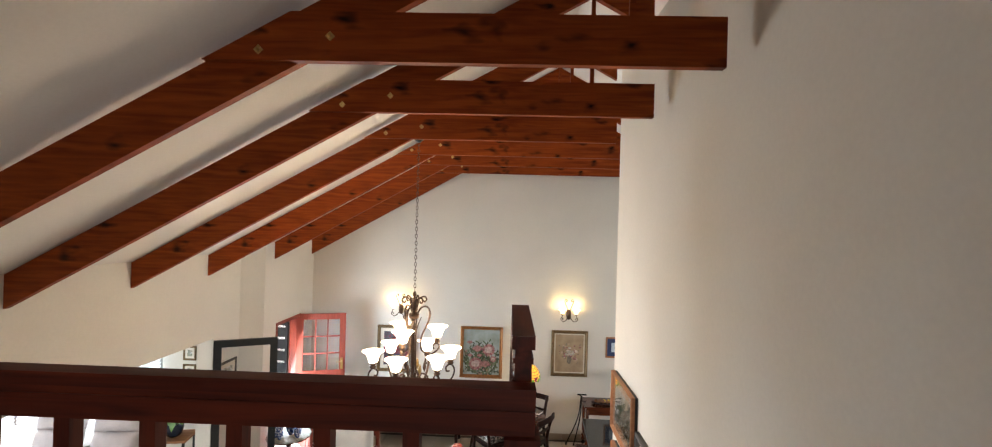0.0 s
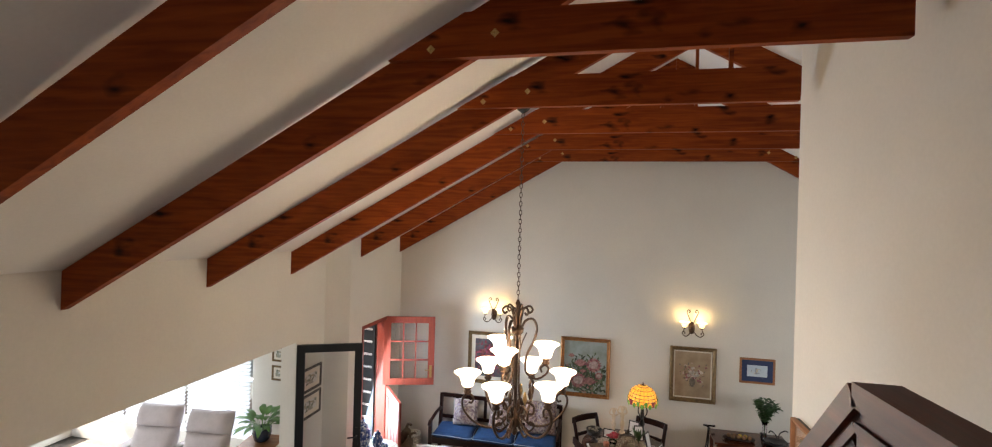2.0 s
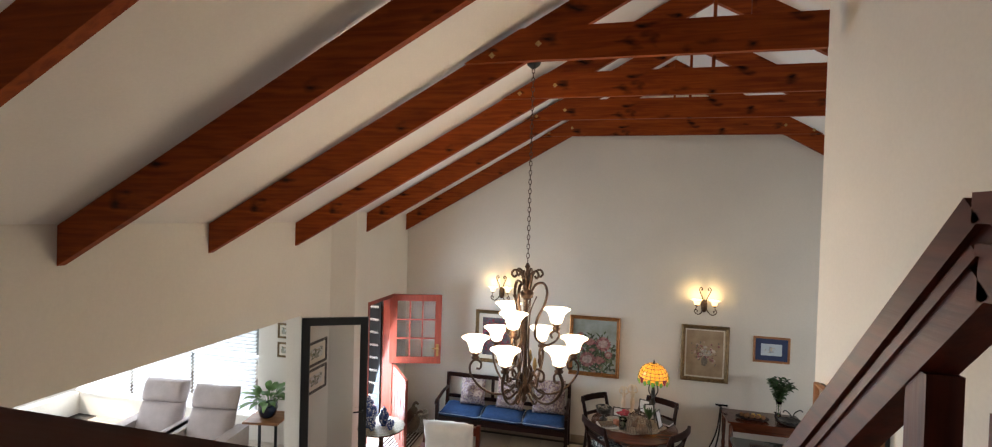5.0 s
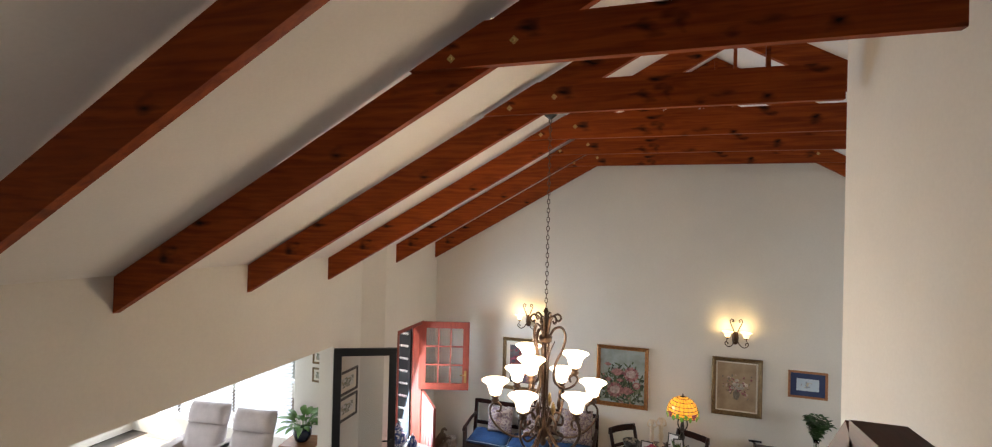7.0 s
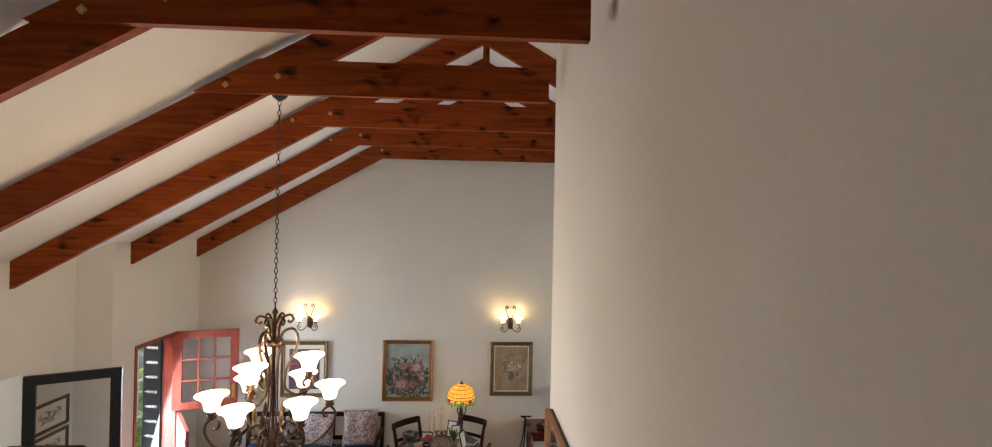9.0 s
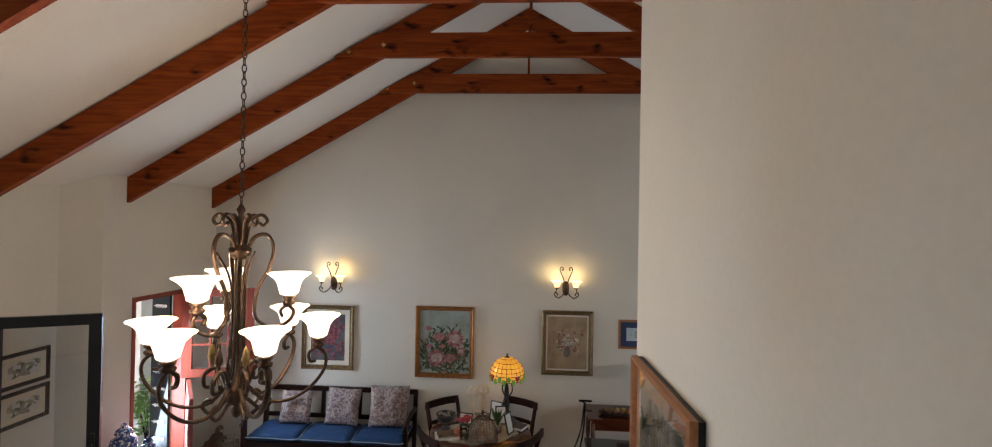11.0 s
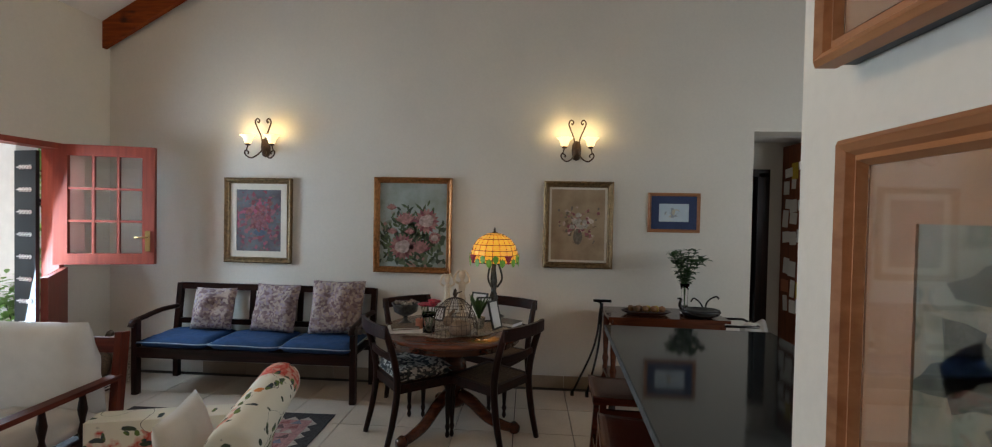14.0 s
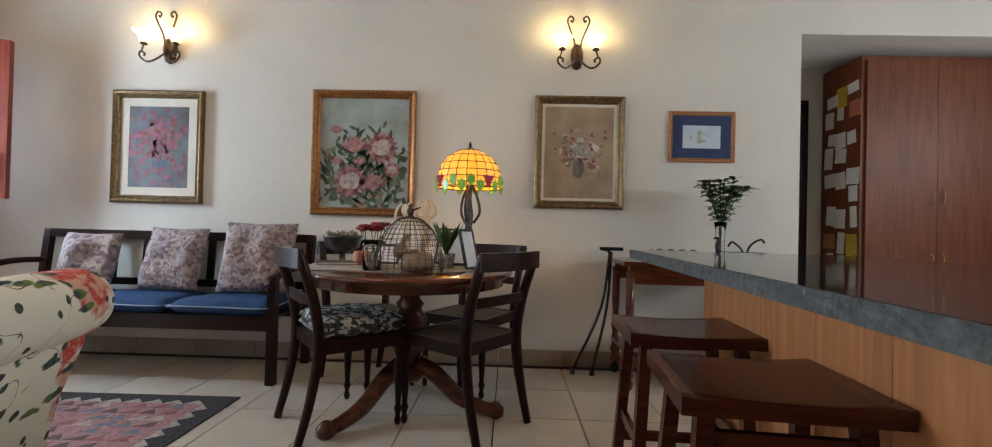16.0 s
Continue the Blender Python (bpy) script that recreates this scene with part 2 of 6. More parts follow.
CHERRY = wood("cherry cabinet veneer", (0.20, 0.058, 0.022), (0.12, 0.032, 0.013), 2, 0.5)
PANEL = wood("orange wood counter panel", (0.50, 0.20, 0.075), (0.34, 0.12, 0.045), 2, 0.4)
REDDOOR = wood("red brown door paint", (0.28, 0.055, 0.032), (0.20, 0.036, 0.022), 2, 0.45)
BLACKM = material("black door metal", (0.018, 0.02, 0.022), 0.45, 0.4, bump=0.02)
GRANITE = material("black granite", (0.035, 0.04, 0.042), 0.07, vary=0.3, scale=60, bump=0.0, fine=220)
GRANEDGE = material("rough granite edge", (0.10, 0.11, 0.115), 0.6, vary=0.3, scale=35, bump=0.8, fine=90)
TILE = material("beige floor tile", (0.62, 0.54, 0.445), 0.28, vary=0.07, scale=4, bump=0.03, per=0.06)
SKIRT = material("beige skirting tile", (0.38, 0.29, 0.21), 0.4, vary=0.07, scale=5, bump=0.03, per=0.08)
GROUT = material("dark grout", (0.12, 0.10, 0.085), 0.9, vary=0.1)
BRONZE = material("bronze wrought iron", (0.11, 0.065, 0.042), 0.38, 0.75, vary=0.2, scale=25, bump=0.25)
GOLDLEAF = material("antique gold leaf", (0.45, 0.30, 0.12), 0.4, 0.8, vary=0.2, scale=30)
SHADE = material("white glass shade", (0.95, 0.9, 0.8), 0.3, vary=0.02, emit=(1.0, 0.84, 0.60), power=3.2)
SHADE_W = material("amber glass shade", (0.95, 0.88, 0.7), 0.3, vary=0.02, emit=(1.0, 0.72, 0.32), power=1.7)
GOLDF = material("antique gold frame", (0.30, 0.19, 0.085), 0.4, 0.6, vary=0.25, scale=40, bump=0.3)
COPPERF = material("copper gold frame", (0.45, 0.19, 0.06), 0.35, 0.6, vary=0.2, scale=40, bump=0.3)
OAKF = wood("light oak frame", (0.42, 0.19, 0.085), (0.30, 0.12, 0.05), 0, 0.45)
DARKF = material("dark picture frame", (0.045, 0.03, 0.022), 0.4, vary=0.2)
MOUNT = material("cream picture mount", (0.72, 0.66, 0.55), 0.9, vary=0.04)
PEACH = material("peach picture mount", (0.60, 0.36, 0.22), 0.9, vary=0.05)
NAVY = material("navy picture mount", (0.035, 0.055, 0.13), 0.9, vary=0.1)
BLUE = material("navy blue cushion cloth", (0.012, 0.068, 0.20), 0.85, vary=0.15, scale=20, bump=0.4, fine=300)
PIPING = material("pale blue piping", (0.35, 0.45, 0.55), 0.8)
WHITEC = material("white cotton cloth", (0.74, 0.71, 0.67), 0.9, vary=0.05, scale=8, bump=0.3, fine=250)
PORC = material("white porcelain", (0.75, 0.76, 0.78), 0.15, vary=0.03)
PLANT = material("green leaf", (0.06, 0.17, 0.025), 0.5, vary=0.25, scale=9, per=0.2)
LILY = material("bright lily leaf", (0.12, 0.30, 0.045), 0.45, vary=0.2, scale=9)
PLANTD = material("dark green leaf", (0.045, 0.14, 0.03), 0.45, vary=0.25, scale=9)
POT = material("dark blue glazed pot", (0.02, 0.035, 0.07), 0.2, vary=0.2)
GLASS = material("clear glass", (1, 1, 1), 0.02, vary=0.0, bump=0.0, transmission=1.0)
PEWTER = material("aged pewter", (0.13, 0.13, 0.12), 0.35, 0.8, vary=0.3, scale=20)
CREAMF = material("cream resin", (0.75, 0.62, 0.45), 0.5, vary=0.1)
BLACK = material("black lacquer", (0.012, 0.012, 0.014), 0.25, vary=0.1)
PAPER = material("white paper", (0.75, 0.74, 0.72), 0.9, vary=0.03)
BLIND = material("white blind slat", (0.80, 0.82, 0.84), 0.6, vary=0.02)
RECL = material("pale pink grey upholstery", (0.60, 0.53, 0.52), 0.95, vary=0.08, scale=7, bump=0.4, fine=200)
GROUND = material("pale paving ground", (0.45, 0.45, 0.41), 0.9, vary=0.15, scale=3)
FOLIAGE = material("garden foliage", (0.24, 0.43, 0.10), 0.6, vary=0.08, scale=3, per=0.2)
CANE = material("woven cane", (0.20, 0.13, 0.075), 0.7, vary=0.3, scale=90, bump=0.6)
BRASS = material("brass", (0.55, 0.38, 0.14), 0.3, 0.9, vary=0.1)
YELLOW = material("yellow fruit", (0.65, 0.45, 0.04), 0.5, vary=0.15)
BROWN = material("brown fruit", (0.30, 0.14, 0.05), 0.5, vary=0.25)
PINK = material("crimson petals", (0.55, 0.03, 0.06), 0.6, vary=0.3, scale=60)
CANDLE = material("terracotta wax", (0.50, 0.17, 0.09), 0.6, vary=0.08)
WIRE = material("rusty wire", (0.07, 0.045, 0.03), 0.6, 0.5)
STONE = material("brown stone rabbit", (0.30, 0.20, 0.13), 0.7, vary=0.2, scale=20, bump=0.3)
LACE = material("cream lace", (0.70, 0.62, 0.50), 0.95, vary=0.35, scale=90, bump=0.6)
ROSES = dabs("red flower painting", (0.10, 0.11, 0.12), (0.05, 0.03, 0.04), [(0.22, 0.02, 0.04), (0.13, 0.01, 0.03), (0.28, 0.07, 0.08), (0.10, 0.08, 0.06), (0.35, 0.05, 0.10)], 34, (0, 0.03), (0.21, 0.25))
PROTEA = dabs("protea flower painting", (0.33, 0.38, 0.37), (0.24, 0.29, 0.24), [(0.10, 0.13, 0.07), (0.05, 0.08, 0.04), (0.14, 0.17, 0.10), (0.04, 0.06, 0.035), (0.30, 0.18, 0.15)], 24, (0, -0.2), (0.30, 0.24))
BOUQUET = dabs("white flower painting", (0.40, 0.30, 0.19), (0.30, 0.21, 0.13), [(0.68, 0.60, 0.52), (0.30, 0.10, 0.12), (0.60, 0.45, 0.40), (0.20, 0.13, 0.08), (0.42, 0.22, 0.20)], 30, (0.0, 0.0), (0.13, 0.11))
BIRDS = dabs("bird drawing", (0.55, 0.62, 0.66), (0.45, 0.55, 0.62), [(0.30, 0.33, 0.36), (0.5, 0.45, 0.35)], 30, (0, 0), (0.06, 0.03))
SKETCH = dabs("house drawing", (0.66, 0.64, 0.60), (0.55, 0.55, 0.52), [(0.14, 0.16, 0.10), (0.30, 0.30, 0.24), (0.35, 0.30, 0.2)], 30, (0, 0), (0.14, 0.06))
WCOLOR = dabs("castle watercolour", (0.33, 0.31, 0.23), (0.17, 0.18, 0.13), [(0.05, 0.07, 0.06), (0.12, 0.16, 0.12), (0.45, 0.38, 0.24), (0.20, 0.19, 0.25), (0.34, 0.28, 0.18), (0.13, 0.14, 0.12), (0.30, 0.29, 0.22), (0.24, 0.25, 0.20)], 34, (0.0, -0.05), (0.30, 0.20), wash=1)
WCOLOR2 = dabs("hillside watercolour", (0.42, 0.38, 0.30), (0.22, 0.25, 0.17), [(0.08, 0.12, 0.07), (0.38, 0.32, 0.22), (0.33, 0.29, 0.20), (0.20, 0.22, 0.16), (0.28, 0.26, 0.19)], 30, (0, 0), (0.26, 0.2), wash=1)
CREAM = (0.72, 0.69, 0.58)
FLORAL = floral("floral linen", CREAM)
CHECK = dabs("black and white woven cotton", (0.60, 0.58, 0.50), (0.45, 0.44, 0.38), [(0.03, 0.035, 0.04), (0.5, 0.5, 0.45), (0.05, 0.06, 0.06)], 55, (0, 0), (3, 3), 0.9)
KELIM = dabs("kelim wool", (0.34, 0.26, 0.24), (0.24, 0.17, 0.17), [(0.42, 0.34, 0.30), (0.18, 0.12, 0.13), (0.30, 0.24, 0.28), (0.38, 0.31, 0.27), (0.26, 0.19, 0.18)], 46, (0, 0), (9, 9), 0.95)
BLUEWHITE = dabs("blue and white porcelain", (0.62, 0.66, 0.72), (0.5, 0.56, 0.66), [(0.03, 0.06, 0.22), (0.08, 0.13, 0.32), (0.6, 0.65, 0.72), (0.04, 0.07, 0.20)], 55, (0, 0), (3, 3), 0.15)

# ---- building helpers ----


def box(bm, x0, x1, y0, y1, z0, z1, mat=None):
    vs = [bm.verts.new((x, y, z)) for x in (x0, x1) for y in (y0, y1) for z in (z0, z1)]
    fs = [bm.faces.new([vs[i] for i in q]) for q in ((0, 1, 3, 2), (4, 6, 7, 5), (0, 4, 5, 1), (2, 3, 7, 6), (0, 2, 6, 4), (1, 5, 7, 3))]
    if mat is not None:
        bmesh.ops.transform(bm, matrix=mat, verts=vs)
    return fs


def bar(bm, a, b, w, h, up=(0, 0, 1)):
    """A square bar from a to b."""
    a, b = Vector(a), Vector(b)
    d = (b - a).normalized()
    s = d.cross(Vector(up))
    s = (s if s.length > 1e-3 else d.cross(Vector((0, 1, 0)))).normalized()
    u = s.cross(d)
    vs = [bm.verts.new(p + s * i * w / 2 + u * j * h / 2) for p in (a, b) for i, j in ((-1, -1), (1, -1), (1, 1), (-1, 1))]
    for q in ((3, 2, 1, 0), (4, 5, 6, 7), (0, 1, 5, 4), (1, 2, 6, 5), (2, 3, 7, 6), (3, 0, 4, 7)):
        bm.faces.new([vs[i] for i in q])


def strip(bm, pts, w, h):
    """A bent flat rail through points, w thick and h high."""
    pts, rings = [Vector(q) for q in pts], []
    for i, q in enumerate(pts):
        d = (pts[min(i + 1, len(pts) - 1)] - pts[max(i - 1, 0)]).normalized()
        s = d.cross(Vector((0, 0, 1))).normalized()
        rings.append([bm.verts.new(q + s * a * w / 2 + Vector((0, 0, c * h / 2))) for a, c in ((-1, -1), (1, -1), (1, 1), (-1, 1))])
    for a, c in zip(rings, rings[1:]):
        for k in range(4):
            bm.faces.new((a[k], a[(k + 1) % 4], c[(k + 1) % 4], c[k]))
    bm.faces.new(rings[0][::-1]), bm.faces.new(rings[-1])


def lathe(bm, profile, at=(0, 0, 0), seg=20, axis=None, flute=0.0, flutes=8):
    """Turned from (radius, height) pairs round the local z axis."""
    rings = []
    for r, z in profile:
        ring = []
        for k in range(seg):
            a = 2 * math.pi * k / seg
            rr = max(r, 0.0004) * (1 + flute * math.cos(flutes * a))
            p = Vector((rr * math.cos(a), rr * math.sin(a), z))
            if axis is not None:
                p = axis @ p
            ring.append(bm.verts.new(p + Vector(at)))
        rings.append(ring)
    for p, q in zip(rings, rings[1:]):
        for k in range(seg):
            f = bm.faces.new((p[k], p[(k + 1) % seg], q[(k + 1) % seg], q[k]))
            f.smooth = True
    bm.faces.new(rings[0][::-1]), bm.faces.new(rings[-1])


def tube(bm, pts, r, seg=8, taper=None, flat=1.0):
    """A round bar through points."""
    pts = [Vector(p) for p in pts]
    rings, side = [], None
    for i, p in enumerate(pts):
        d = (pts[min(i + 1, len(pts) - 1)] - pts[max(i - 1, 0)]).normalized()
        if side is None:
            side = d.cross(Vector((0.3, 0.2, 1))).normalized() if abs(d.z) < 0.95 else d.cross(Vector((1, 0, 0))).normalized()
        side = (side - d * side.dot(d)).normalized()
        up = d.cross(side)
        rr = r * (taper(i / (len(pts) - 1)) if taper else 1)
        rings.append([bm.verts.new(p + (side * math.cos(a) + up * math.sin(a) * flat) * rr) for a in (2 * math.pi * k / seg for k in range(seg))])
    for p, q in zip(rings, rings[1:]):
        for k in range(seg):
            f = bm.faces.new((p[k], p[(k + 1) % seg], q[(k + 1) % seg], q[k]))
            f.smooth = True
    bm.faces.new(rings[0][::-1]), bm.faces.new(rings[-1])


def curve(points, n=8):
    """A smooth line through points (Catmull-Rom)."""
    p = [Vector(q) for q in points]
    p = [2 * p[0] - p[1], *p, 2 * p[-1] - p[-2]]
    out = []
    for a, b, c, d in zip(p, p[1:], p[2:], p[3:]):
        for k in range(n):
            t = k / n
            out.append(0.5 * ((2 * b) + (c - a) * t + (2 * a - 5 * b + 4 * c - d) * t * t + (3 * b - a - 3 * c + d) * t ** 3))
    return out + [p[-2]]


def pillow(bm, w, d, h, m=None, n=12, e=3.0, crumple=0.0, seed=0):
    """A stuffed cushion w by d, h thick at its middle, lying flat on z = 0."""
    top, low = {}, {}
    for i in range(n + 1):
        for j in range(n + 1):
            u, v = 2 * i / n - 1, 2 * j / n - 1
            t = (max(0, 1 - abs(u) ** e) * max(0, 1 - abs(v) ** e)) ** 0.5
            pinch = 1 - 0.05 * (1 - abs(u) * abs(v)) * (abs(u) > 0.99 or abs(v) > 0.99)
            x, y = u * w / 2 * pinch, v * d / 2 * pinch
            k = crumple * noise.noise(Vector((x * 9 + seed, y * 9, seed * 3.1)))
            top[i, j] = bm.verts.new((x, y, h / 2 + h / 2 * t + k * t))
            low[i, j] = top[i, j] if t < 1e-6 else bm.verts.new((x, y, h / 2 - h / 2 * t))
    for i in range(n):
        for j in range(n):
            f = bm.faces.new([top[q] for q in ((i, j), (i + 1, j), (i + 1, j + 1), (i, j + 1))])
            g = [low[q] for q in ((i, j + 1), (i + 1, j + 1), (i + 1, j), (i, j))]
            f.smooth = True
            try:
                bm.faces.new(g).smooth = True
            except ValueError:
                pass
    if m is not None:
        bmesh.ops.transform(bm, matrix=m, verts=list({*top.values(), *low.values()}))


def soft(bm, amount, segments=2):
    """Rounds the edges."""
    edges = [e for e in bm.edges if len(e.link_faces) == 2 and e.calc_face_angle(0) > 0.6]
    bmesh.ops.bevel(bm, geom=edges, offset=amount, segments=segments, affect="EDGES", profile=0.5)


def part(name, bm, mat, parent=None, label=""):
    bmesh.ops.recalc_face_normals(bm, faces=bm.faces)
    me = bpy.data.meshes.new(name)
    bm.to_mesh(me)
    bm.free()
    me.materials.append(mat)
    ob = new(name, me)
    ob.parent = parent
    return tagged(ob, label)


def thing(name, at, turn, label, category, group=""):
    ob = new(name)
    ob.empty_display_size = 0.1
    ob.matrix_basis = pose(*at, 0, 0, turn)
    return tagged(ob, label, category, group)


def setting(name, bm, mat, label=""):
    return tagged(part(name, bm, mat, None, label), kind="structure")


# ---- the shell ----
L1, L2, BACK, RIGHT, FRONT = -3.52, -3.28, 8.55, 5.20, -2.5
RIDGE, LAND, HEAD = 0.83, 2.43, 2.22
STAIR_WALL, EDGE, STEP_TOP = 1.36, 1.34, 1.95


def pitch(y):
    return 0.570 - 0.003 * (8.45 - y)


def roof_z(x, y=BACK):
    """The underside of the ceiling boards; the roof sags a little towards the landing."""
    return 3.35 + pitch(y) * (RIDGE + 3.45 - abs(x - RIDGE))


bm = bmesh.new()
box(bm, -9, 7, -3, 9.5, -0.25, -0.02)
setting("floor_bed", bm, GROUT)
for nm, x0, x1, pts in (("wall_back", 0, 0, None),):
    bm = bmesh.new()
    front = [(-3.5, 0), (2.95, 0), (2.95, 2.43), (RIGHT + 0.2, 2.43), (RIGHT + 0.2, roof_z(RIGHT) - 0.02), (RIDGE, roof_z(RIDGE) + 0.04), (-3.5, roof_z(-3.5) + 0.02)]
    a = [bm.verts.new((x, BACK, z)) for x, z in front]
    b = [bm.verts.new((x, BACK + 0.22, z)) for x, z in front]
    bm.faces.new(a), bm.faces.new(b[::-1])
    for i in range(len(a)):
        j = (i + 1) % len(a)
        bm.faces.new((a[i], b[i], b[j], a[j]))
    setting(nm, bm, WALL)
bm = bmesh.new()
box(bm, L1 - 0.2, L1, FRONT, 6.08, HEAD, roof_z(L1) + 0.05)
box(bm, L1 - 0.2, L1, FRONT, 0.8, 0, HEAD)
box(bm, L1 - 0.2, L1, 6.08, 6.7, 0, roof_z(L1) + 0.05)
setting("wall_west", bm, WALL)
bm = bmesh.new()
q = [(L1 - 0.2, 6.66), (L1, 6.66), (L2, 6.87), (L2 - 0.2, 6.99)]
vs = [[bm.verts.new((x, y, z)) for x, y in q] for z in (0, 3.5)]
bm.faces.new(vs[0][::-1]), bm.faces.new(vs[1])
for i in range(4):
    j = (i + 1) % 4
    bm.faces.new((vs[0][i], vs[0][j], vs[1][j], vs[1][i]))
setting("wall_jog", bm, WALL)
bm = bmesh.new()
DY0, DY1, DZ = 7.23, 8.07, 2.19
box(bm, L2 - 0.2, L2, 6.87, DY0, 0, 3.5)
box(bm, L2 - 0.2, L2, DY1, BACK, 0, 3.5)
box(bm, L2 - 0.2, L2, DY0, DY1, DZ, 3.5)
setting("wall_entrance", bm, WALL)
bm = bmesh.new()
q = [(STAIR_WALL, FRONT), (STAIR_WALL, 4.91), (1.50, 4.91), (1.50, FRONT)]
lo = [bm.verts.new((x, y, 0)) for x, y in q]
hi = [bm.verts.new((x, y, roof_z(x, y) + 0.05)) for x, y in q]
bm.faces.new(lo[::-1]), bm.faces.new(hi)
for i in range(4):
    j = (i + 1) % 4
    bm.faces.new((lo[i], lo[j], hi[j], hi[i]))
setting("wall_stairs", bm, WALL)
bm = bmesh.new()
box(bm, L1 - 0.2, RIGHT + 0.2, FRONT - 0.2, FRONT, 0, 3.4)
a = [bm.verts.new((x, FRONT - y, z)) for y in (0.2, 0.0) for x, z in ((L1 - 0.2, 3.4), (RIGHT + 0.2, 3.4), (RIDGE, roof_z(RIDGE, FRONT) + 0.08))]
bm.faces.new(a[:3][::-1]), bm.faces.new(a[3:])
for i in range(3):
    bm.faces.new((a[i], a[(i + 1) % 3], a[3 + (i + 1) % 3], a[3 + i]))
setting("wall_landing", bm, WALL)
bm = bmesh.new()
box(bm, RIGHT, RIGHT + 0.2, FRONT, BACK + 0.9, 0, 3.4)
setting("wall_east", bm, WALL)
bm = bmesh.new()
for x0, x1 in ((L1 - 0.3, RIDGE), (RIDGE, RIGHT + 0.3)):
    v = [bm.verts.new((x, y, roof_z(x, y) + dz)) for x in (x0, x1) for y in (FRONT - 0.2, BACK + 0.2) for dz in (0, 0.12)]
    for qd in ((0, 1, 3, 2), (4, 6, 7, 5), (0, 4, 5, 1), (2, 3, 7, 6), (0, 2, 6, 4), (1, 5, 7, 3)):
        bm.faces.new([v[i] for i in qd])
setting("ceiling", bm, CEIL)

# kitchen recess behind the opening in the back wall
bm = bmesh.new()
box(bm, 2.2, 2.72, 9.32, 9.45, 0, 2.5)
box(bm, 3.34, RIGHT, 9.32, 9.45, 0, 2.5)
box(bm, 2.72, 3.34, 9.32, 9.45, 2.1, 2.5)
setting("wall_kitchen", bm, WALL)
bm = bmesh.new()
box(bm, 2.2, 2.3, 8.77, 13.0, 0, 2.5)
box(bm, 2.2, 6.0, 13.0, 13.1, 0, 0.95)
box(bm, 2.2, 3.4, 13.0, 13.1, 0.95, 2.5)
box(bm, 5.0, 6.0, 13.0, 13.1, 0.95, 2.5)
box(bm, 3.4, 5.0, 13.0, 13.1, 1.9, 2.5)
box(bm, 6.0, 6.1, 9.45, 13.1, 0, 2.5)
setting("wall_scullery", bm, WALL)
bm = bmesh.new()
box(bm, 2.2, 6.1, 8.78, 13.1, 2.45, 2.55)
setting("ceiling_kitchen", bm, CEIL)
bm = bmesh.new()
for x in (3.42, 3.94, 4.46, 4.96):
    box(bm, x - 0.03, x + 0.03, 13.02, 13.08, 0.95, 1.9)
for z in (0.97, 1.42, 1.88):
    box(bm, 3.4, 5.0, 13.025, 13.075, z - 0.025, z + 0.025)
setting("window_1", bm, REDDOOR)
bm = bmesh.new()
box(bm, 3.34, 3.46, 9.28, 9.47, 0, 2.12)
box(bm, 2.68, 2.76, 9.28, 9.47, 0, 2.12)
box(bm, 2.68, 3.46, 9.28, 9.47, 2.08, 2.16)
setting("door_frame_kitchen", bm, DARKZ)

# sunroom beyond the wide opening
bm = bmesh.new()
box(bm, -5.05, L2 - 0.2, 7.25, 7.40, 0, 2.6)
box(bm, -8.6, -5.05, 7.25, 7.40, 2.15, 2.6)
box(bm, -8.6, -5.05, 7.25, 7.40, 0, 0.35)
box(bm, -8.6, -8.45, FRONT, 7.4, 2.15, 2.6)
box(bm, -8.6, -8.45, FRONT, 7.4, 0, 0.35)
box(bm, -8.6, L1 - 0.2, FRONT - 0.2, FRONT, 0, 2.6)
setting("wall_sunroom", bm, WALL)
bm = bmesh.new()
box(bm, -8.7, L1 - 0.2, FRONT - 0.2, 7.4, 2.45, 2.6)
setting("ceiling_sunroom", bm, CEIL)

# tiled floor
tile_bm = bmesh.new()
T, G = 0.445, 0.004
box(tile_bm, G, T - G, G, T - G, -0.02, 0)
tile_me = bpy.data.meshes.new("floor_tile")
tile_bm.to_mesh(tile_me)
tile_bm.free()
tile_me.materials.append(TILE)
floor_root = tagged(new("floor"), kind="structure")
rest = bmesh.new()
cx, cy = 0.829 - 2 * T, 8.036 - 18 * T
for i in range(-18, 15):
    for j in range(-6, 20):
        x, y = cx + i * T, cy + j * T
        if x < -8.5 or x > RIGHT or y < -2.6 or (y > 8.2 and x < 2.6 and y + T > 8.9):
            continue
        if (-3.4 < x < 2.3 and 5.1 < y < 8.6):
            o = new("floor_tile", tile_me)
            o.parent = floor_root
            o.location = (x, y, 0)
        else:
            box(rest, x + G, x + T - G, y + G, y + T - G, -0.02, 0)
o = part("floor_tiling", rest, TILE, floor_root)
o["kind"] = "stuff"
skirt_root = tagged(new("baseboard"), kind="structure")
bm = bmesh.new()
box(bm, 0.002, T - 0.002, -0.010, 0, 0, 0.115)
skirt_me = bpy.data.meshes.new("skirting_tile")
bm.to_mesh(skirt_me)
bm.free()
skirt_me.materials.append(SKIRT)
x = cx + T * -5
while x < 2.9:
    if x > L2:
        o = new("skirting_tile", skirt_me)
        o.parent, o.location = skirt_root, (x, BACK, 0)
    x += T
bm = bmesh.new()
box(bm, L2, L2 + 0.01, 6.9, DY0 - 0.02, 0, 0.115)
box(bm, L2, L2 + 0.01, DY1 + 0.02, BACK, 0, 0.115)
part("skirting_run", bm, SKIRT, skirt_root)

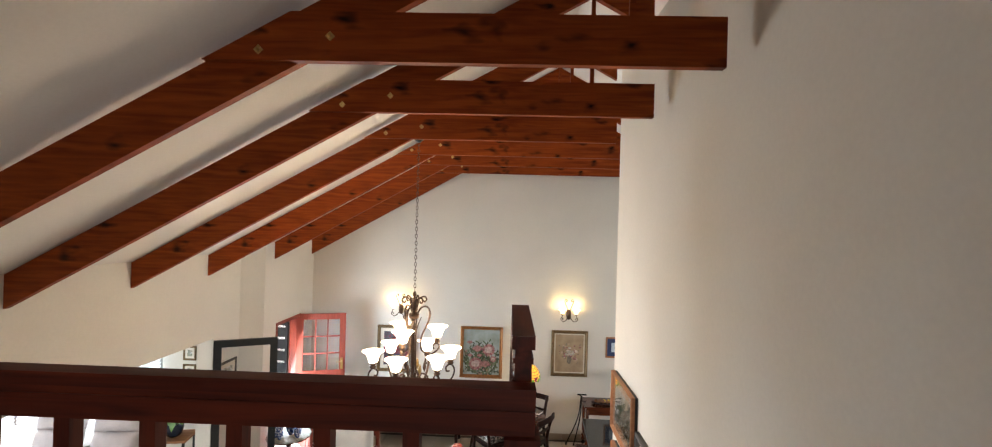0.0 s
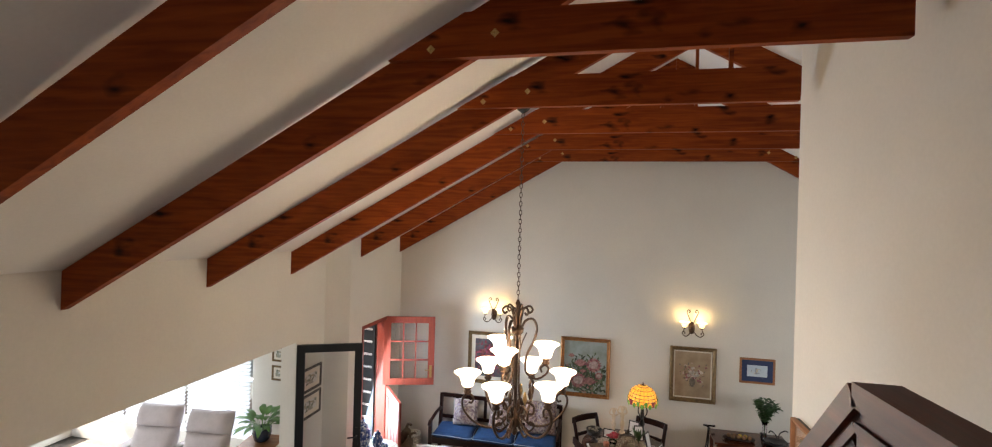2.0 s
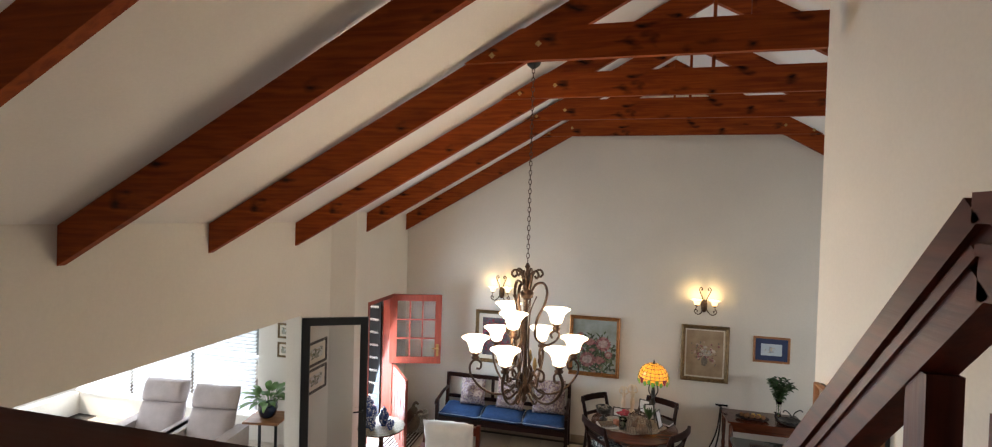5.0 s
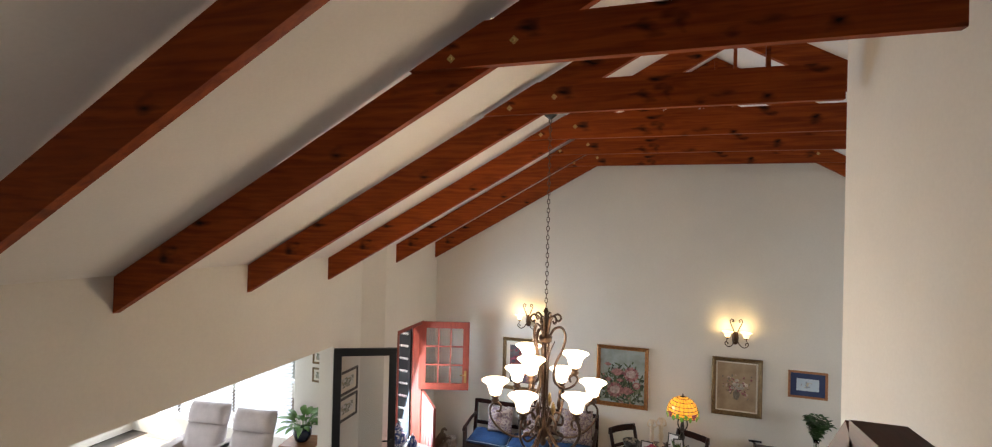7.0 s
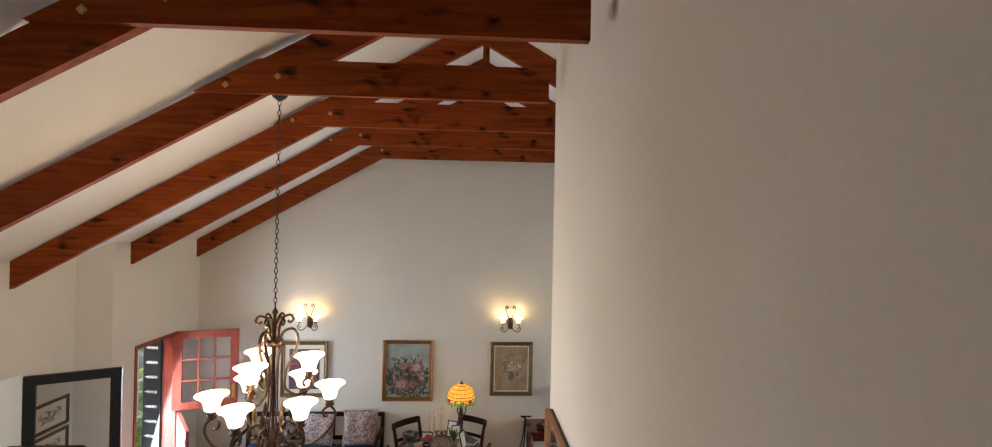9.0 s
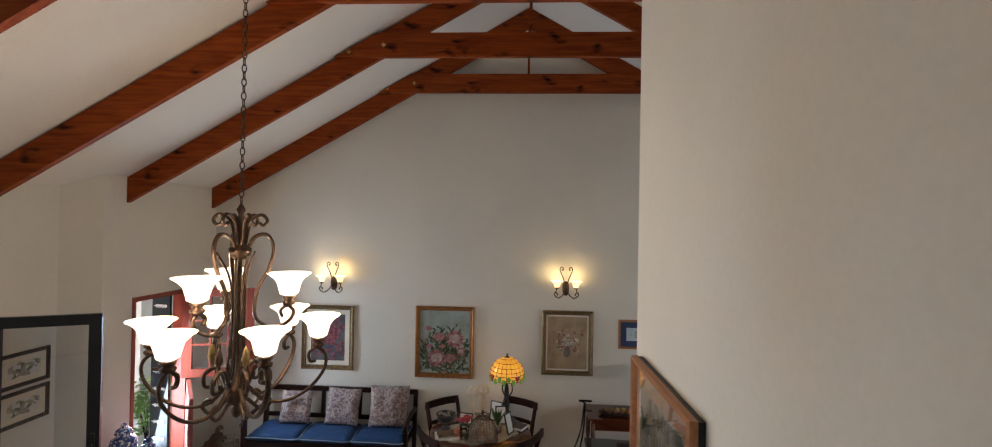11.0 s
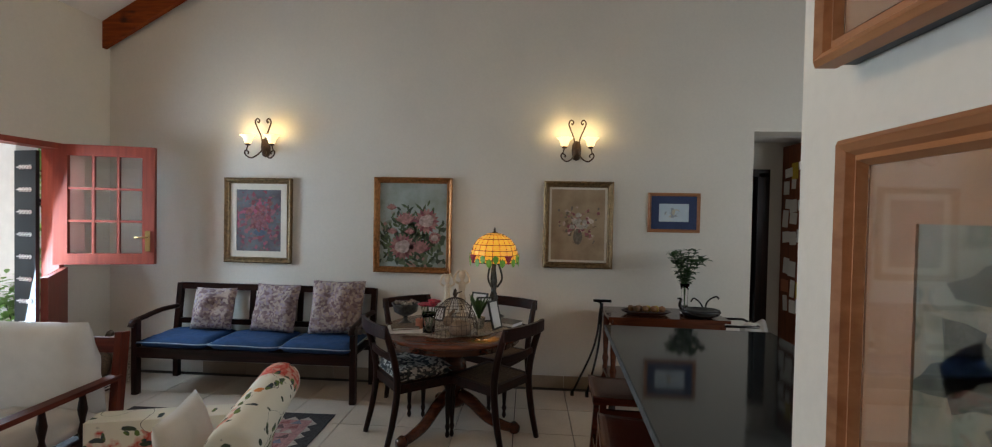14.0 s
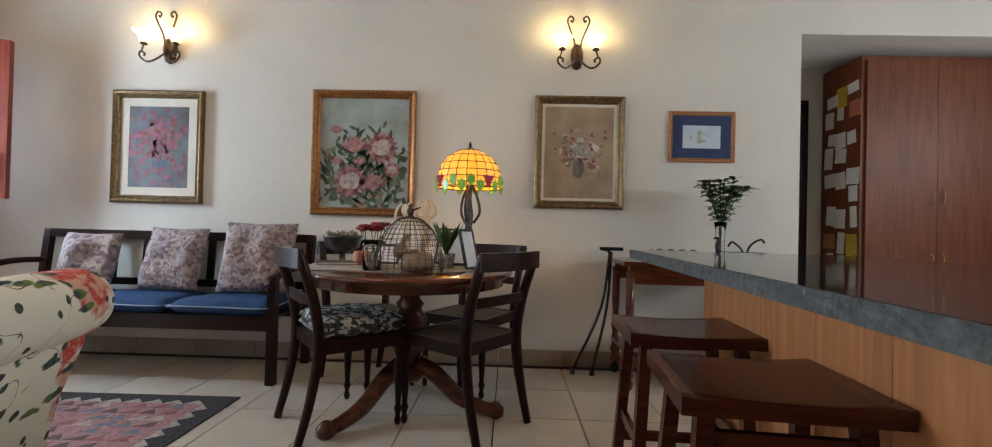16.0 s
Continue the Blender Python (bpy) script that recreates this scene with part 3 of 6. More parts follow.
# landing and stairs
bm = bmesh.new()
box(bm, L1, STAIR_WALL, FRONT, EDGE, LAND - 0.22, LAND)
box(bm, 0.24, STAIR_WALL, EDGE, STEP_TOP, LAND - 0.22, LAND)
setting("landing", bm, WALL)
bm = bmesh.new()
N, RISE, GO = 13, LAND / 13, 0.20
for k in range(1, N):
    z = LAND - k * RISE
    box(bm, 0.24, STAIR_WALL, STEP_TOP + (k - 1) * GO, STEP_TOP + k * GO + (0.02 if k < N - 1 else 0), z - 0.19 if k < N - 1 else 0, z)
bm2 = bm
setting("stairs", bm2, RAILX)

# roof trusses


def truss(y, right_to, from_x, label, king=True):
    root = thing("roof_truss", (0, y, 0), 0, label, "roof beam", "roof trusses")
    low = 0.26
    bm = bmesh.new()
    zt = lambda x: roof_z(x, y) - 0.004
    for xa, xb in ((from_x, RIDGE), (RIDGE, min(RIGHT, right_to))) if right_to > RIDGE else ((from_x, RIDGE),):
        if xb <= xa:
            continue
        v = [bm.verts.new((x, yy, zt(x) - d)) for x in (xa, xb) for yy in (0, 0.05) for d in (low, 0)]
        for qd in ((0, 1, 3, 2), (4, 6, 7, 5), (0, 4, 5, 1), (2, 3, 7, 6), (0, 2, 6, 4), (1, 5, 7, 3)):
            bm.faces.new([v[i] for i in qd])
    part("rafter", bm, BEAM, root)
    bm = bmesh.new()
    z0 = 4.69 - 0.023 * (8.45 - y)
    z1, peak = z0 + 0.24, roof_z(RIDGE, y)
    xl = lambda z: RIDGE - (peak - 0.012 - z) / pitch(y)
    xr0, xr1 = min(2 * RIDGE - xl(z0), right_to), min(2 * RIDGE - xl(z1), right_to)
    q = [(xl(z0), z0), (xr0, z0), (xr1, z1), (xl(z1), z1)]
    a = [bm.verts.new((x, -0.047, z)) for x, z in q]
    b = [bm.verts.new((x, -0.002, z)) for x, z in q]
    bm.faces.new(a), bm.faces.new(b[::-1])
    for i in range(4):
        j = (i + 1) % 4
        bm.faces.new((a[i], b[i], b[j], a[j]))
    part("collar_tie", bm, BEAM, root)
    bolts = [(-0.62, z0 + 0.12), (-0.97, z0 + 0.05)] + ([(2 * RIDGE + 0.62, z0 + 0.12), (2 * RIDGE + 0.97, z0 + 0.05)] if right_to > 2.7 else [])
    for x, z in bolts:
        bm = bmesh.new()
        box(bm, -0.017, 0.017, -0.004, 0, -0.017, 0.017, pose(x, -0.047, z, 0, 45, 0))
        lathe(bm, [(0.009, 0), (0.009, 0.008), (0.004, 0.010)], (x, -0.051, z), 8, pose(0, 0, 0, 90).to_3x3())
        part("bolt", bm, BRASS, root)
    if king:
        bm = bmesh.new()
        box(bm, RIDGE - 0.014, RIDGE + 0.014, -0.030, -0.006, z1 + 0.003, peak - 0.03)
        part("king_post", bm, BEAM, root)


for k, y in enumerate((-1.15, 0.08, 1.25, 2.40, 3.535, 4.725, 5.93, 7.13, 8.46)):
    ylast = y > 4.8
    truss(y, RIGHT if ylast else STAIR_WALL - 0.09, L2 if y > 6.9 else L1,
          "red-brown stained knotty pine roof truss against the end wall" if k == 8 else "red-brown stained knotty pine roof truss with bolted collar tie")

# ---- banister ----
RT, RTS = 3.372, 3.49


def rail_bar(a, b, mat):
    """A moulded handrail: rounded cap over a beaded lower member."""
    a, b = Vector(a), Vector(b)
    for nm, w, h, dz in (("handrail_cap", 0.062, 0.035, -0.0175), ("handrail_neck", 0.044, 0.022, -0.046), ("handrail_bead", 0.054, 0.014, -0.064), ("handrail_base", 0.046, 0.05, -0.096)):
        bm = bmesh.new()
        bar(bm, a + Vector((0, 0, dz)), b + Vector((0, 0, dz)), w, h)
        soft(bm, h * 0.28, 2)
        part(nm, bm, mat, rail)


RX, RY, RY2, SL = 0.32, 1.316, 1.85, 1.04
END = 4.58
zend = RTS - SL * (END - RY2)
rail = thing("stair_banister", (0, 0, 0), 0, "dark red-brown wooden banister with moulded handrail round the stairwell", "banister")
rail_bar((L1, RY, RT), (RX + 0.032, RY, RT), RAILX)
rail_bar((RX, RY + 0.033, RTS), (RX, RY2, RTS), RAILW)
rail_bar((RX, RY2, RTS), (RX, END, zend), RAILW)


def baluster(x, y, z0, z1, w=0.042):
    bm = bmesh.new()
    h = z1 - z0
    for a, b, ww in ((0, 0.12, w), (0.12, 0.88, w * 0.72), (0.88, 1, w)):
        box(bm, x - ww / 2, x + ww / 2, y - ww / 2, y + ww / 2, z0 + a * h, z0 + b * h)
    part("baluster", bm, RAILZ, rail)


x = RX - 0.28
while x > L1 + 0.05:
    baluster(x, RY, LAND, RT - 0.12)
    x -= 0.2275
for k in range(3):
    baluster(RX, RY + 0.15 + 0.17 * k, LAND, RT - 0.12)
for k in range(12):
    y = RY2 + 0.10 + 0.2 * k
    baluster(RX, y, max(0, LAND - (int((y - STEP_TOP) / GO) + 1) * RISE), RTS - SL * (y - RY2) - 0.125)
for x, y, z0, z1 in ((RX, RY, LAND, RT - 0.12), (RX, END, 0, zend - 0.10)):
    bm = bmesh.new()
    box(bm, x - 0.045, x + 0.045, y - 0.045, y + 0.045, z0, z1)
    soft(bm, 0.006)
    part("newel_post", bm, RAILZ, rail)

# ---- pictures ----


def picture(name, at, w, h, turn, fw, frame_mat, mats, label, depth=0.03, mount=0.0, mount_mat=MOUNT, tilt=0.0, glass=False):
    """A framed picture; at is its middle on the wall, and it faces local -y."""
    root = thing(name, at, turn, label, "picture", "framed pictures")
    root.matrix_basis = pose(*at, 0, 0, turn) @ pose(0, 0, 0, 0, tilt, 0)
    bm = bmesh.new()
    o, i = (w / 2, h / 2), (w / 2 - fw, h / 2 - fw)
    prof = [(0, 0), (0, -depth * 0.8), (0.2, -depth), (0.45, -depth * 0.8), (0.6, -depth * 0.55), (0.8, -depth * 0.65), (1, -depth * 0.3), (1, 0)]
    loops = []
    for f, y in prof:
        ww, hh = o[0] + (i[0] - o[0]) * f, o[1] + (i[1] - o[1]) * f
        loops.append([bm.verts.new((sx * ww, y, sz * hh)) for sx, sz in ((-1, -1), (1, -1), (1, 1), (-1, 1))])
    for p, q in zip(loops, loops[1:]):
        for k in range(4):
            bm.faces.new((p[k], p[(k + 1) % 4], q[(k + 1) % 4], q[k]))
    part("frame", bm, frame_mat, root)
    if mount:
        bm = bmesh.new()
        mw, mh = i[0] - mount, i[1] - mount
        for x0, x1, z0, z1 in ((-i[0], -mw, -i[1], i[1]), (mw, i[0], -i[1], i[1]), (-mw, mw, -i[1], -mh), (-mw, mw, mh, i[1])):
            box(bm, x0, x1, -0.009, -0.001, z0, z1)
        part("mount", bm, mount_mat, root)
        i = (mw, mh)
    bm = bmesh.new()
    box(bm, -i[0], i[0], -0.006, -0.001, -i[1], i[1])
    part("canvas", bm, mats, root)
    if glass:
        root.matrix_basis = pose(*at, 0, 0, turn) @ pose(0, -0.026, 0)
        # Black box puts the frame's shaded back and its shadow into the shape.
        bm = bmesh.new()
        box(bm, -w / 2 + 0.004, w / 2 - 0.004, 0.0002, 0.024, -h / 2 + 0.004, h / 2 - 0.004)
        part("backing", bm, BLACKM, root, "black board behind the frame for its shaded back and shadow")
        bm = bmesh.new()
        box(bm, -w / 2 + fw, w / 2 - fw, -0.0125, -0.0105, -h / 2 + fw, h / 2 - fw)
        part("glazing", bm, GLASS, root)
    return root


picture("framed_painting", (-1.725, BACK, 1.525), 0.68, 0.83, 0, 0.055, GOLDF, ROSES, "red flower painting in dull gold frame with cream liner", 0.04, 0.06)
picture("framed_painting", (-0.19, BACK, 1.51), 0.755, 0.91, 0, 0.055, COPPERF, PROTEA, "pink protea painting in a copper gold frame", 0.045)
picture("framed_painting", (1.375, BACK, 1.545), 0.645, 0.81, 0, 0.055, GOLDF, BOUQUET, "vase of white flowers painting in an antique gold frame", 0.04, 0.02)
picture("framed_print", (2.25, BACK, 1.675), 0.47, 0.365, 0, 0.03, OAKF, BIRDS, "small bird drawing with navy mount in a plain wooden frame", 0.02, 0.07, NAVY)
picture("framed_watercolour", (STAIR_WALL, 4.40, 2.12), 0.77, 0.55, -90, 0.035, OAKF, WCOLOR, "castle watercolour with peach mount in a wooden frame", 0.035, 0.07, PEACH, glass=True)
picture("framed_watercolour", (STAIR_WALL, 4.345, 1.46), 0.77, 0.55, -90, 0.035, OAKF, WCOLOR2, "hillside watercolour with peach mount in a wooden frame", 0.035, 0.07, PEACH, glass=True)
picture("framed_watercolour", (STAIR_WALL, 3.57, 1.865), 0.80, 0.56, -90, 0.07, DARKF, WCOLOR2, "pale watercolour in a dark moulded frame on the stair wall", 0.04, 0.06, MOUNT)
for z in (1.40, 1.68):
    picture("framed_print", (-4.62, 7.25, z), 0.2, 0.22, 0, 0.03, GOLDF, SKETCH, "tiny print in a square brown frame", 0.02, 0.03)
for z, l in ((1.70, "upper"), (1.37, "lower")):
    picture("framed_print", (L1, 6.38, z), 0.44, 0.30, -90 + 180, 0.035, DARKF, SKETCH, "house drawing in a dark frame behind the glass door", 0.02, 0.05)



def blob(bm, x, z, rx, rz, y, turn=0.0, n=12, wob=0.12, seed=0):
    """A flat brush mark on the canvas."""
    rn = random.Random(seed)
    ring = []
    for k in range(n):
        a = 2 * math.pi * k / n
        r = 1 + wob * (rn.random() - 0.5) * 2
        u, v = rx * r * math.cos(a), rz * r * math.sin(a)
        ring.append(bm.verts.new((x + u * math.cos(turn) - v * math.sin(turn), y, z + u * math.sin(turn) + v * math.cos(turn))))
    bm.faces.new(ring)


def petal(bm, x, z, a, r0, r1, w, y):
    c, s = math.cos(a), math.sin(a)
    pts = [(r0, -w * 0.5), (r0 + (r1 - r0) * 0.6, -w), (r1, 0), (r0 + (r1 - r0) * 0.6, w), (r0, w * 0.5)]
    bm.faces.new([bm.verts.new((x + u * c - v * s, y, z + u * s + v * c)) for u, v in pts])


def paint(name, colour):
    return material(name, colour, 0.5, vary=0.22, scale=28, bump=0.3)


P_PINK, P_PALE, P_DEEP = paint("pink oil paint", (0.50, 0.23, 0.21)), paint("pale pink oil paint", (0.62, 0.46, 0.41)), paint("deep rose oil paint", (0.34, 0.10, 0.12))
P_GREEN, P_DARK, P_RED = paint("green oil paint", (0.10, 0.15, 0.06)), paint("dark green oil paint", (0.045, 0.07, 0.035)), paint("red oil paint", (0.24, 0.02, 0.03))
P_WHITE, P_GREY, P_CORAL = paint("white oil paint", (0.62, 0.58, 0.50)), paint("grey oil paint", (0.25, 0.21, 0.16)), paint("coral oil paint", (0.32, 0.07, 0.06))
things_by_name = {o["label"]: o for o in scene.objects if o.parent is None and "label" in o}
rn = random.Random(12)
pr = things_by_name["pink protea painting in a copper gold frame"]
lay = {m: bmesh.new() for m in ("green", "dark", "pink", "pale", "deep")}
for k in range(190):
    x, z = rn.gauss(-0.04, 0.16), rn.gauss(-0.13, 0.16)
    if abs(x) < 0.30 and -0.38 < z < 0.2:
        petal(lay["green" if k % 3 else "dark"], x, z, rn.uniform(0.4, 2.7), 0, rn.uniform(0.05, 0.11), 0.012, -0.0068)
for x, z, r, up in ((0.13, 0.04, 0.10, 1), (-0.07, 0.06, 0.068, 0), (-0.10, -0.21, 0.105, 1), (0.07, -0.21, 0.072, 0), (-0.20, -0.06, 0.035, 0), (0.21, -0.12, 0.05, 1), (-0.03, -0.06, 0.035, 0), (-0.21, 0.17, 0.035, 0)):
    n = 18 if up else 9
    for k in range(n):
        a = 2 * math.pi * k / n if up else math.pi / 2 + (k - 4) * 0.26
        petal(lay["deep" if k % 3 == 0 else "pink"], x, z - (0 if up else r * 0.8), a, r * 0.25, r * (1.25 if up else 1.9), r * 0.2, -0.0072)
    blob(lay["pale" if up else "pink"], x, z, r * 0.72, r * (0.6 if up else 0.85), -0.0077, 0.3, seed=k)
for k, m in (("green", P_GREEN), ("dark", P_DARK), ("pink", P_PINK), ("deep", P_DEEP), ("pale", P_PALE)):
    part("painted_" + k, lay[k], m, pr)["kind"] = "stuff"
ro = things_by_name["red flower painting in dull gold frame with cream liner"]
lay = {m: bmesh.new() for m in ("red", "coral", "dark", "bowl")}
for k in range(70):
    x, z = rn.gauss(0, 0.075), rn.gauss(0.03, 0.075)
    if abs(x) < 0.16 and -0.1 < z < 0.2:
        blob(lay[("red", "coral", "dark")[k % 3]], x, z, rn.uniform(0.012, 0.03), rn.uniform(0.012, 0.026), -0.0068 - 0.0003 * (k % 3), rn.random() * 3, 8, 0.4, k)
blob(lay["bowl"], 0.01, -0.12, 0.06, 0.032, -0.0066)
for k, m in (("dark", P_DEEP), ("red", P_RED), ("coral", P_CORAL), ("bowl", paint("blue oil paint", (0.06, 0.09, 0.15)))):
    part("painted_" + k, lay[k], m, ro)["kind"] = "stuff"
bo = things_by_name["vase of white flowers painting in an antique gold frame"]
lay = {m: bmesh.new() for m in ("vase", "white", "rose", "leaf")}
blob(lay["vase"], 0, -0.11, 0.042, 0.075, -0.0066, n=16, wob=0.03)
for k in range(40):
    x, z = rn.gauss(0, 0.085), rn.gauss(0.02, 0.06)
    blob(lay[("leaf", "rose")[k % 2]], x, z, rn.uniform(0.008, 0.02), rn.uniform(0.006, 0.014), -0.0068, rn.random() * 3, 7, 0.4, k)
for x, z in ((-0.03, 0.03), (0.01, 0.04), (-0.05, -0.02), (0.03, -0.02), (0.06, 0.03), (0.0, 0.0), (0.07, -0.01), (0.0, 0.09)):
    for k in range(6):
        petal(lay["white"], x, z, k * 1.05, 0.003, 0.026, 0.011, -0.0074)
for k, m in (("vase", P_GREY), ("leaf", P_GREY), ("rose", P_DEEP), ("white", P_WHITE)):
    part("painted_" + k, lay[k], m, bo)["kind"] = "stuff"

W_GREEN, W_DARK, W_STONE, W_SKY, W_OCHRE = (material(q, c, 0.9, vary=0.2, scale=16, fine=30) for q, c in (
    ("green watercolour wash", (0.13, 0.16, 0.085)), ("deep green watercolour wash", (0.06, 0.08, 0.05)), ("stone watercolour wash", (0.44, 0.40, 0.29)),
    ("grey watercolour wash", (0.24, 0.25, 0.20)), ("ochre watercolour wash", (0.36, 0.23, 0.11))))
rn = random.Random(31)
for owner, castle in (("castle watercolour with peach mount in a wooden frame", True), ("hillside watercolour with peach mount in a wooden frame", False)):
    pc = things_by_name[owner]
    lay = {q: bmesh.new() for q in ("sky", "green", "stone", "dark", "ochre")}
    for k in range(26):
        blob(lay["sky"], rn.uniform(-0.24, 0.24), rn.uniform(0.0, 0.14), rn.uniform(0.02, 0.05), rn.uniform(0.015, 0.035), -0.0063, rn.random(), 10, 0.5, k)
    for k in range(60):
        x = rn.uniform(-0.25, 0.25)
        blob(lay["green" if k % 3 else "dark"], x, rn.uniform(-0.145, -0.02 + 0.06 * math.sin(5 * x)), rn.uniform(0.01, 0.035), rn.uniform(0.008, 0.022), -0.0068 - 0.0003 * (k % 3 == 0), rn.random(), 9, 0.5, k)
    if castle:
        for x, w, h in ((-0.04, 0.03, 0.12), (0.02, 0.022, 0.09), (0.07, 0.05, 0.07), (-0.10, 0.035, 0.06), (0.14, 0.03, 0.05)):
            lay["stone"].faces.new([lay["stone"].verts.new((x + a, -0.0074, b)) for a, b in ((-w / 2, -0.05), (w / 2, -0.05), (w / 2, h - 0.02), (0, h + 0.01), (-w / 2, h - 0.02))])
            blob(lay["dark"], x, h * 0.4, 0.005, 0.012, -0.0078, 0, 8, 0.2, int(1000 * h))
        for k in range(9):
            blob(lay["stone"], -0.18 + 0.035 * k, -0.055 + 0.02 * math.sin(k * 0.4), 0.022, 0.010, -0.0075, 0, 8, 0.3, k)
        for x in (-0.14, -0.05, 0.04):
            blob(lay["dark"], x, -0.085, 0.022, 0.02, -0.0079, 0, 12, 0.1, 3)
    for k in range(12):
        blob(lay["ochre"], rn.uniform(-0.2, 0.22), rn.uniform(-0.12, 0.04), rn.uniform(0.006, 0.018), rn.uniform(0.004, 0.010), -0.0081, rn.random(), 8, 0.4, k)
    for q, m in (("sky", W_SKY), ("green", W_GREEN), ("stone", W_STONE), ("dark", W_DARK), ("ochre", W_OCHRE)):
        part("painted_" + q, lay[q], m, pc)["kind"] = "stuff"

# ---- doors ----
door = thing("stable_door_upper", (L2 - 0.03, DY1 - 0.065, 1.105), 16.5, "open upper leaf of a red-brown stable door with nine panes", "door")
bm = bmesh.new()
W, H = 0.80, 1.08
for x0, x1, z0, z1 in ((0, 0.11, 0, H), (W - 0.10, W, 0, H), (0.11, W - 0.10, 0, 0.10), (0.11, W - 0.10, H - 0.10, H)):
    box(bm, x0, x1, 0, 0.042, z0, z1)
soft(bm, 0.003, 1)
part("leaf_frame", bm, REDDOOR, door)
px, pz = (W - 0.21) / 3, (H - 0.2) / 3
for k in (1, 2):
    bm = bmesh.new()
    box(bm, 0.11 + px * k - 0.011, 0.11 + px * k + 0.011, 0.006, 0.036, 0.10, H - 0.10)
    part("glazing_bar", bm, REDDOOR, door)
    bm = bmesh.new()
    box(bm, 0.11, W - 0.10, 0.008, 0.034, 0.10 + pz * k - 0.011, 0.10 + pz * k + 0.011)
    part("glazing_bar", bm, REDDOOR, door)
for i in range(3):
    for j in range(3):
        bm = bmesh.new()
        box(bm, 0.11 + px * i + 0.011, 0.11 + px * (i + 1) - 0.011, 0.019, 0.023, 0.10 + pz * j + 0.011, 0.10 + pz * (j + 1) - 0.011)
        part("pane", bm, GLASS, door)
bm = bmesh.new()
box(bm, W - 0.075, W - 0.035, -0.006, 0, 0.12, 0.31)
tube(bm, [(W - 0.055, -0.006, 0.25), (W - 0.055, -0.045, 0.25), (W - 0.14, -0.05, 0.25)], 0.008)
part("door_handle", bm, BRASS, door, "brass lever handle on a long plate")
door = thing("stable_door_lower", (L2 + 0.01, DY1 - 0.02, 0.02), -52, "open lower leaf of a red-brown stable door", "door")
bm = bmesh.new()
box(bm, 0, 0.80, 0, 0.042, 0, 1.06)
soft(bm, 0.003, 1)
part("leaf", bm, REDDOOR, door)
for x in (0.14, 0.32, 0.50, 0.68):
    bm = bmesh.new()
    box(bm, x - 0.075, x + 0.075, -0.008, 0, 0.12, 0.94)
    part("panel_board", bm, REDDOOR, door)
bm = bmesh.new()
box(bm, L2 - 0.16, L2 + 0.012, DY1 - 0.045, DY1, 0, DZ)
box(bm, L2 - 0.16, L2 + 0.012, DY0, DY0 + 0.04, 0, DZ)
box(bm, L2 - 0.16, L2 + 0.012, DY0 + 0.04, DY1 - 0.045, DZ - 0.05, DZ)
setting("door_frame_entrance", bm, REDDOOR)
gate = thing("security_gate", (L2 - 0.17, DY1 - 0.05, 0.02), 170, "dark metal security gate with scroll ironwork folded open outside", "security gate")
bm = bmesh.new()
box(bm, 0, 0.26, 0, 0.03, 0, 2.1)
part("gate_panel", bm, BLACKM, gate)
for k in range(10):
    bm = bmesh.new()
    z = 0.15 + 0.2 * k
    tube(bm, [(0.04, 0.036, z), (0.22, 0.036, z)], 0.005, 6)
    for x in (0.06, 0.10, 0.14, 0.18):
        tube(bm, [(x + 0.014 * math.cos(a), 0.036, z + 0.018 * math.sin(a)) for a in [i * 0.8 for i in range(8)]], 0.004, 5)
    part("scroll_bar", bm, PAPER, gate)
gd = thing("glass_door", (L1 + 0.02, 6.06, 0.01), 26, "open black-framed glass door beside the sunroom opening", "door")
bm = bmesh.new()
for x0, x1, z0, z1 in ((0, 0.09, 0, 2.18), (0.66, 0.75, 0, 2.18), (0.09, 0.66, 0, 0.14), (0.09, 0.66, 2.09, 2.18)):
    box(bm, x0, x1, 0, 0.045, z0, z1)
part("leaf_frame", bm, BLACKM, gd)
bm = bmesh.new()
box(bm, 0.09, 0.66, 0.02, 0.026, 0.14, 2.09)
part("pane", bm, GLASS, gd)
bm = bmesh.new()
box(bm, 0.69, 0.72, -0.008, 0, 0.92, 1.16)
tube(bm, [(0.705, -0.008, 1.06), (0.705, -0.05, 1.06), (0.60, -0.055, 1.06)], 0.009)
part("door_handle", bm, BLACKM, gd)

# ---- lights ----


def bell(bm, at, s=1.0, seg=24, flute=0.0):
    lathe(bm, [(0.024 * s, 0), (0.045 * s, 0.012 * s), (0.053 * s, 0.045 * s), (0.062 * s, 0.075 * s), (0.085 * s, 0.10 * s), (0.108 * s, 0.115 * s), (0.110 * s, 0.118 * s),
               (0.104 * s, 0.116 * s), (0.080 * s, 0.098 * s), (0.058 * s, 0.073 * s), (0.048 * s, 0.045 * s), (0.030 * s, 0.014 * s)], at, seg, flute=flute, flutes=6)


def spiral(cx, cz, r0, r1, a0, turns, n=16):
    return [(cx + (r0 + (r1 - r0) * k / n) * math.cos(a0 + turns * 2 * math.pi * k / n), cz + (r0 + (r1 - r0) * k / n) * math.sin(a0 + turns * 2 * math.pi * k / n)) for k in range(n + 1)]


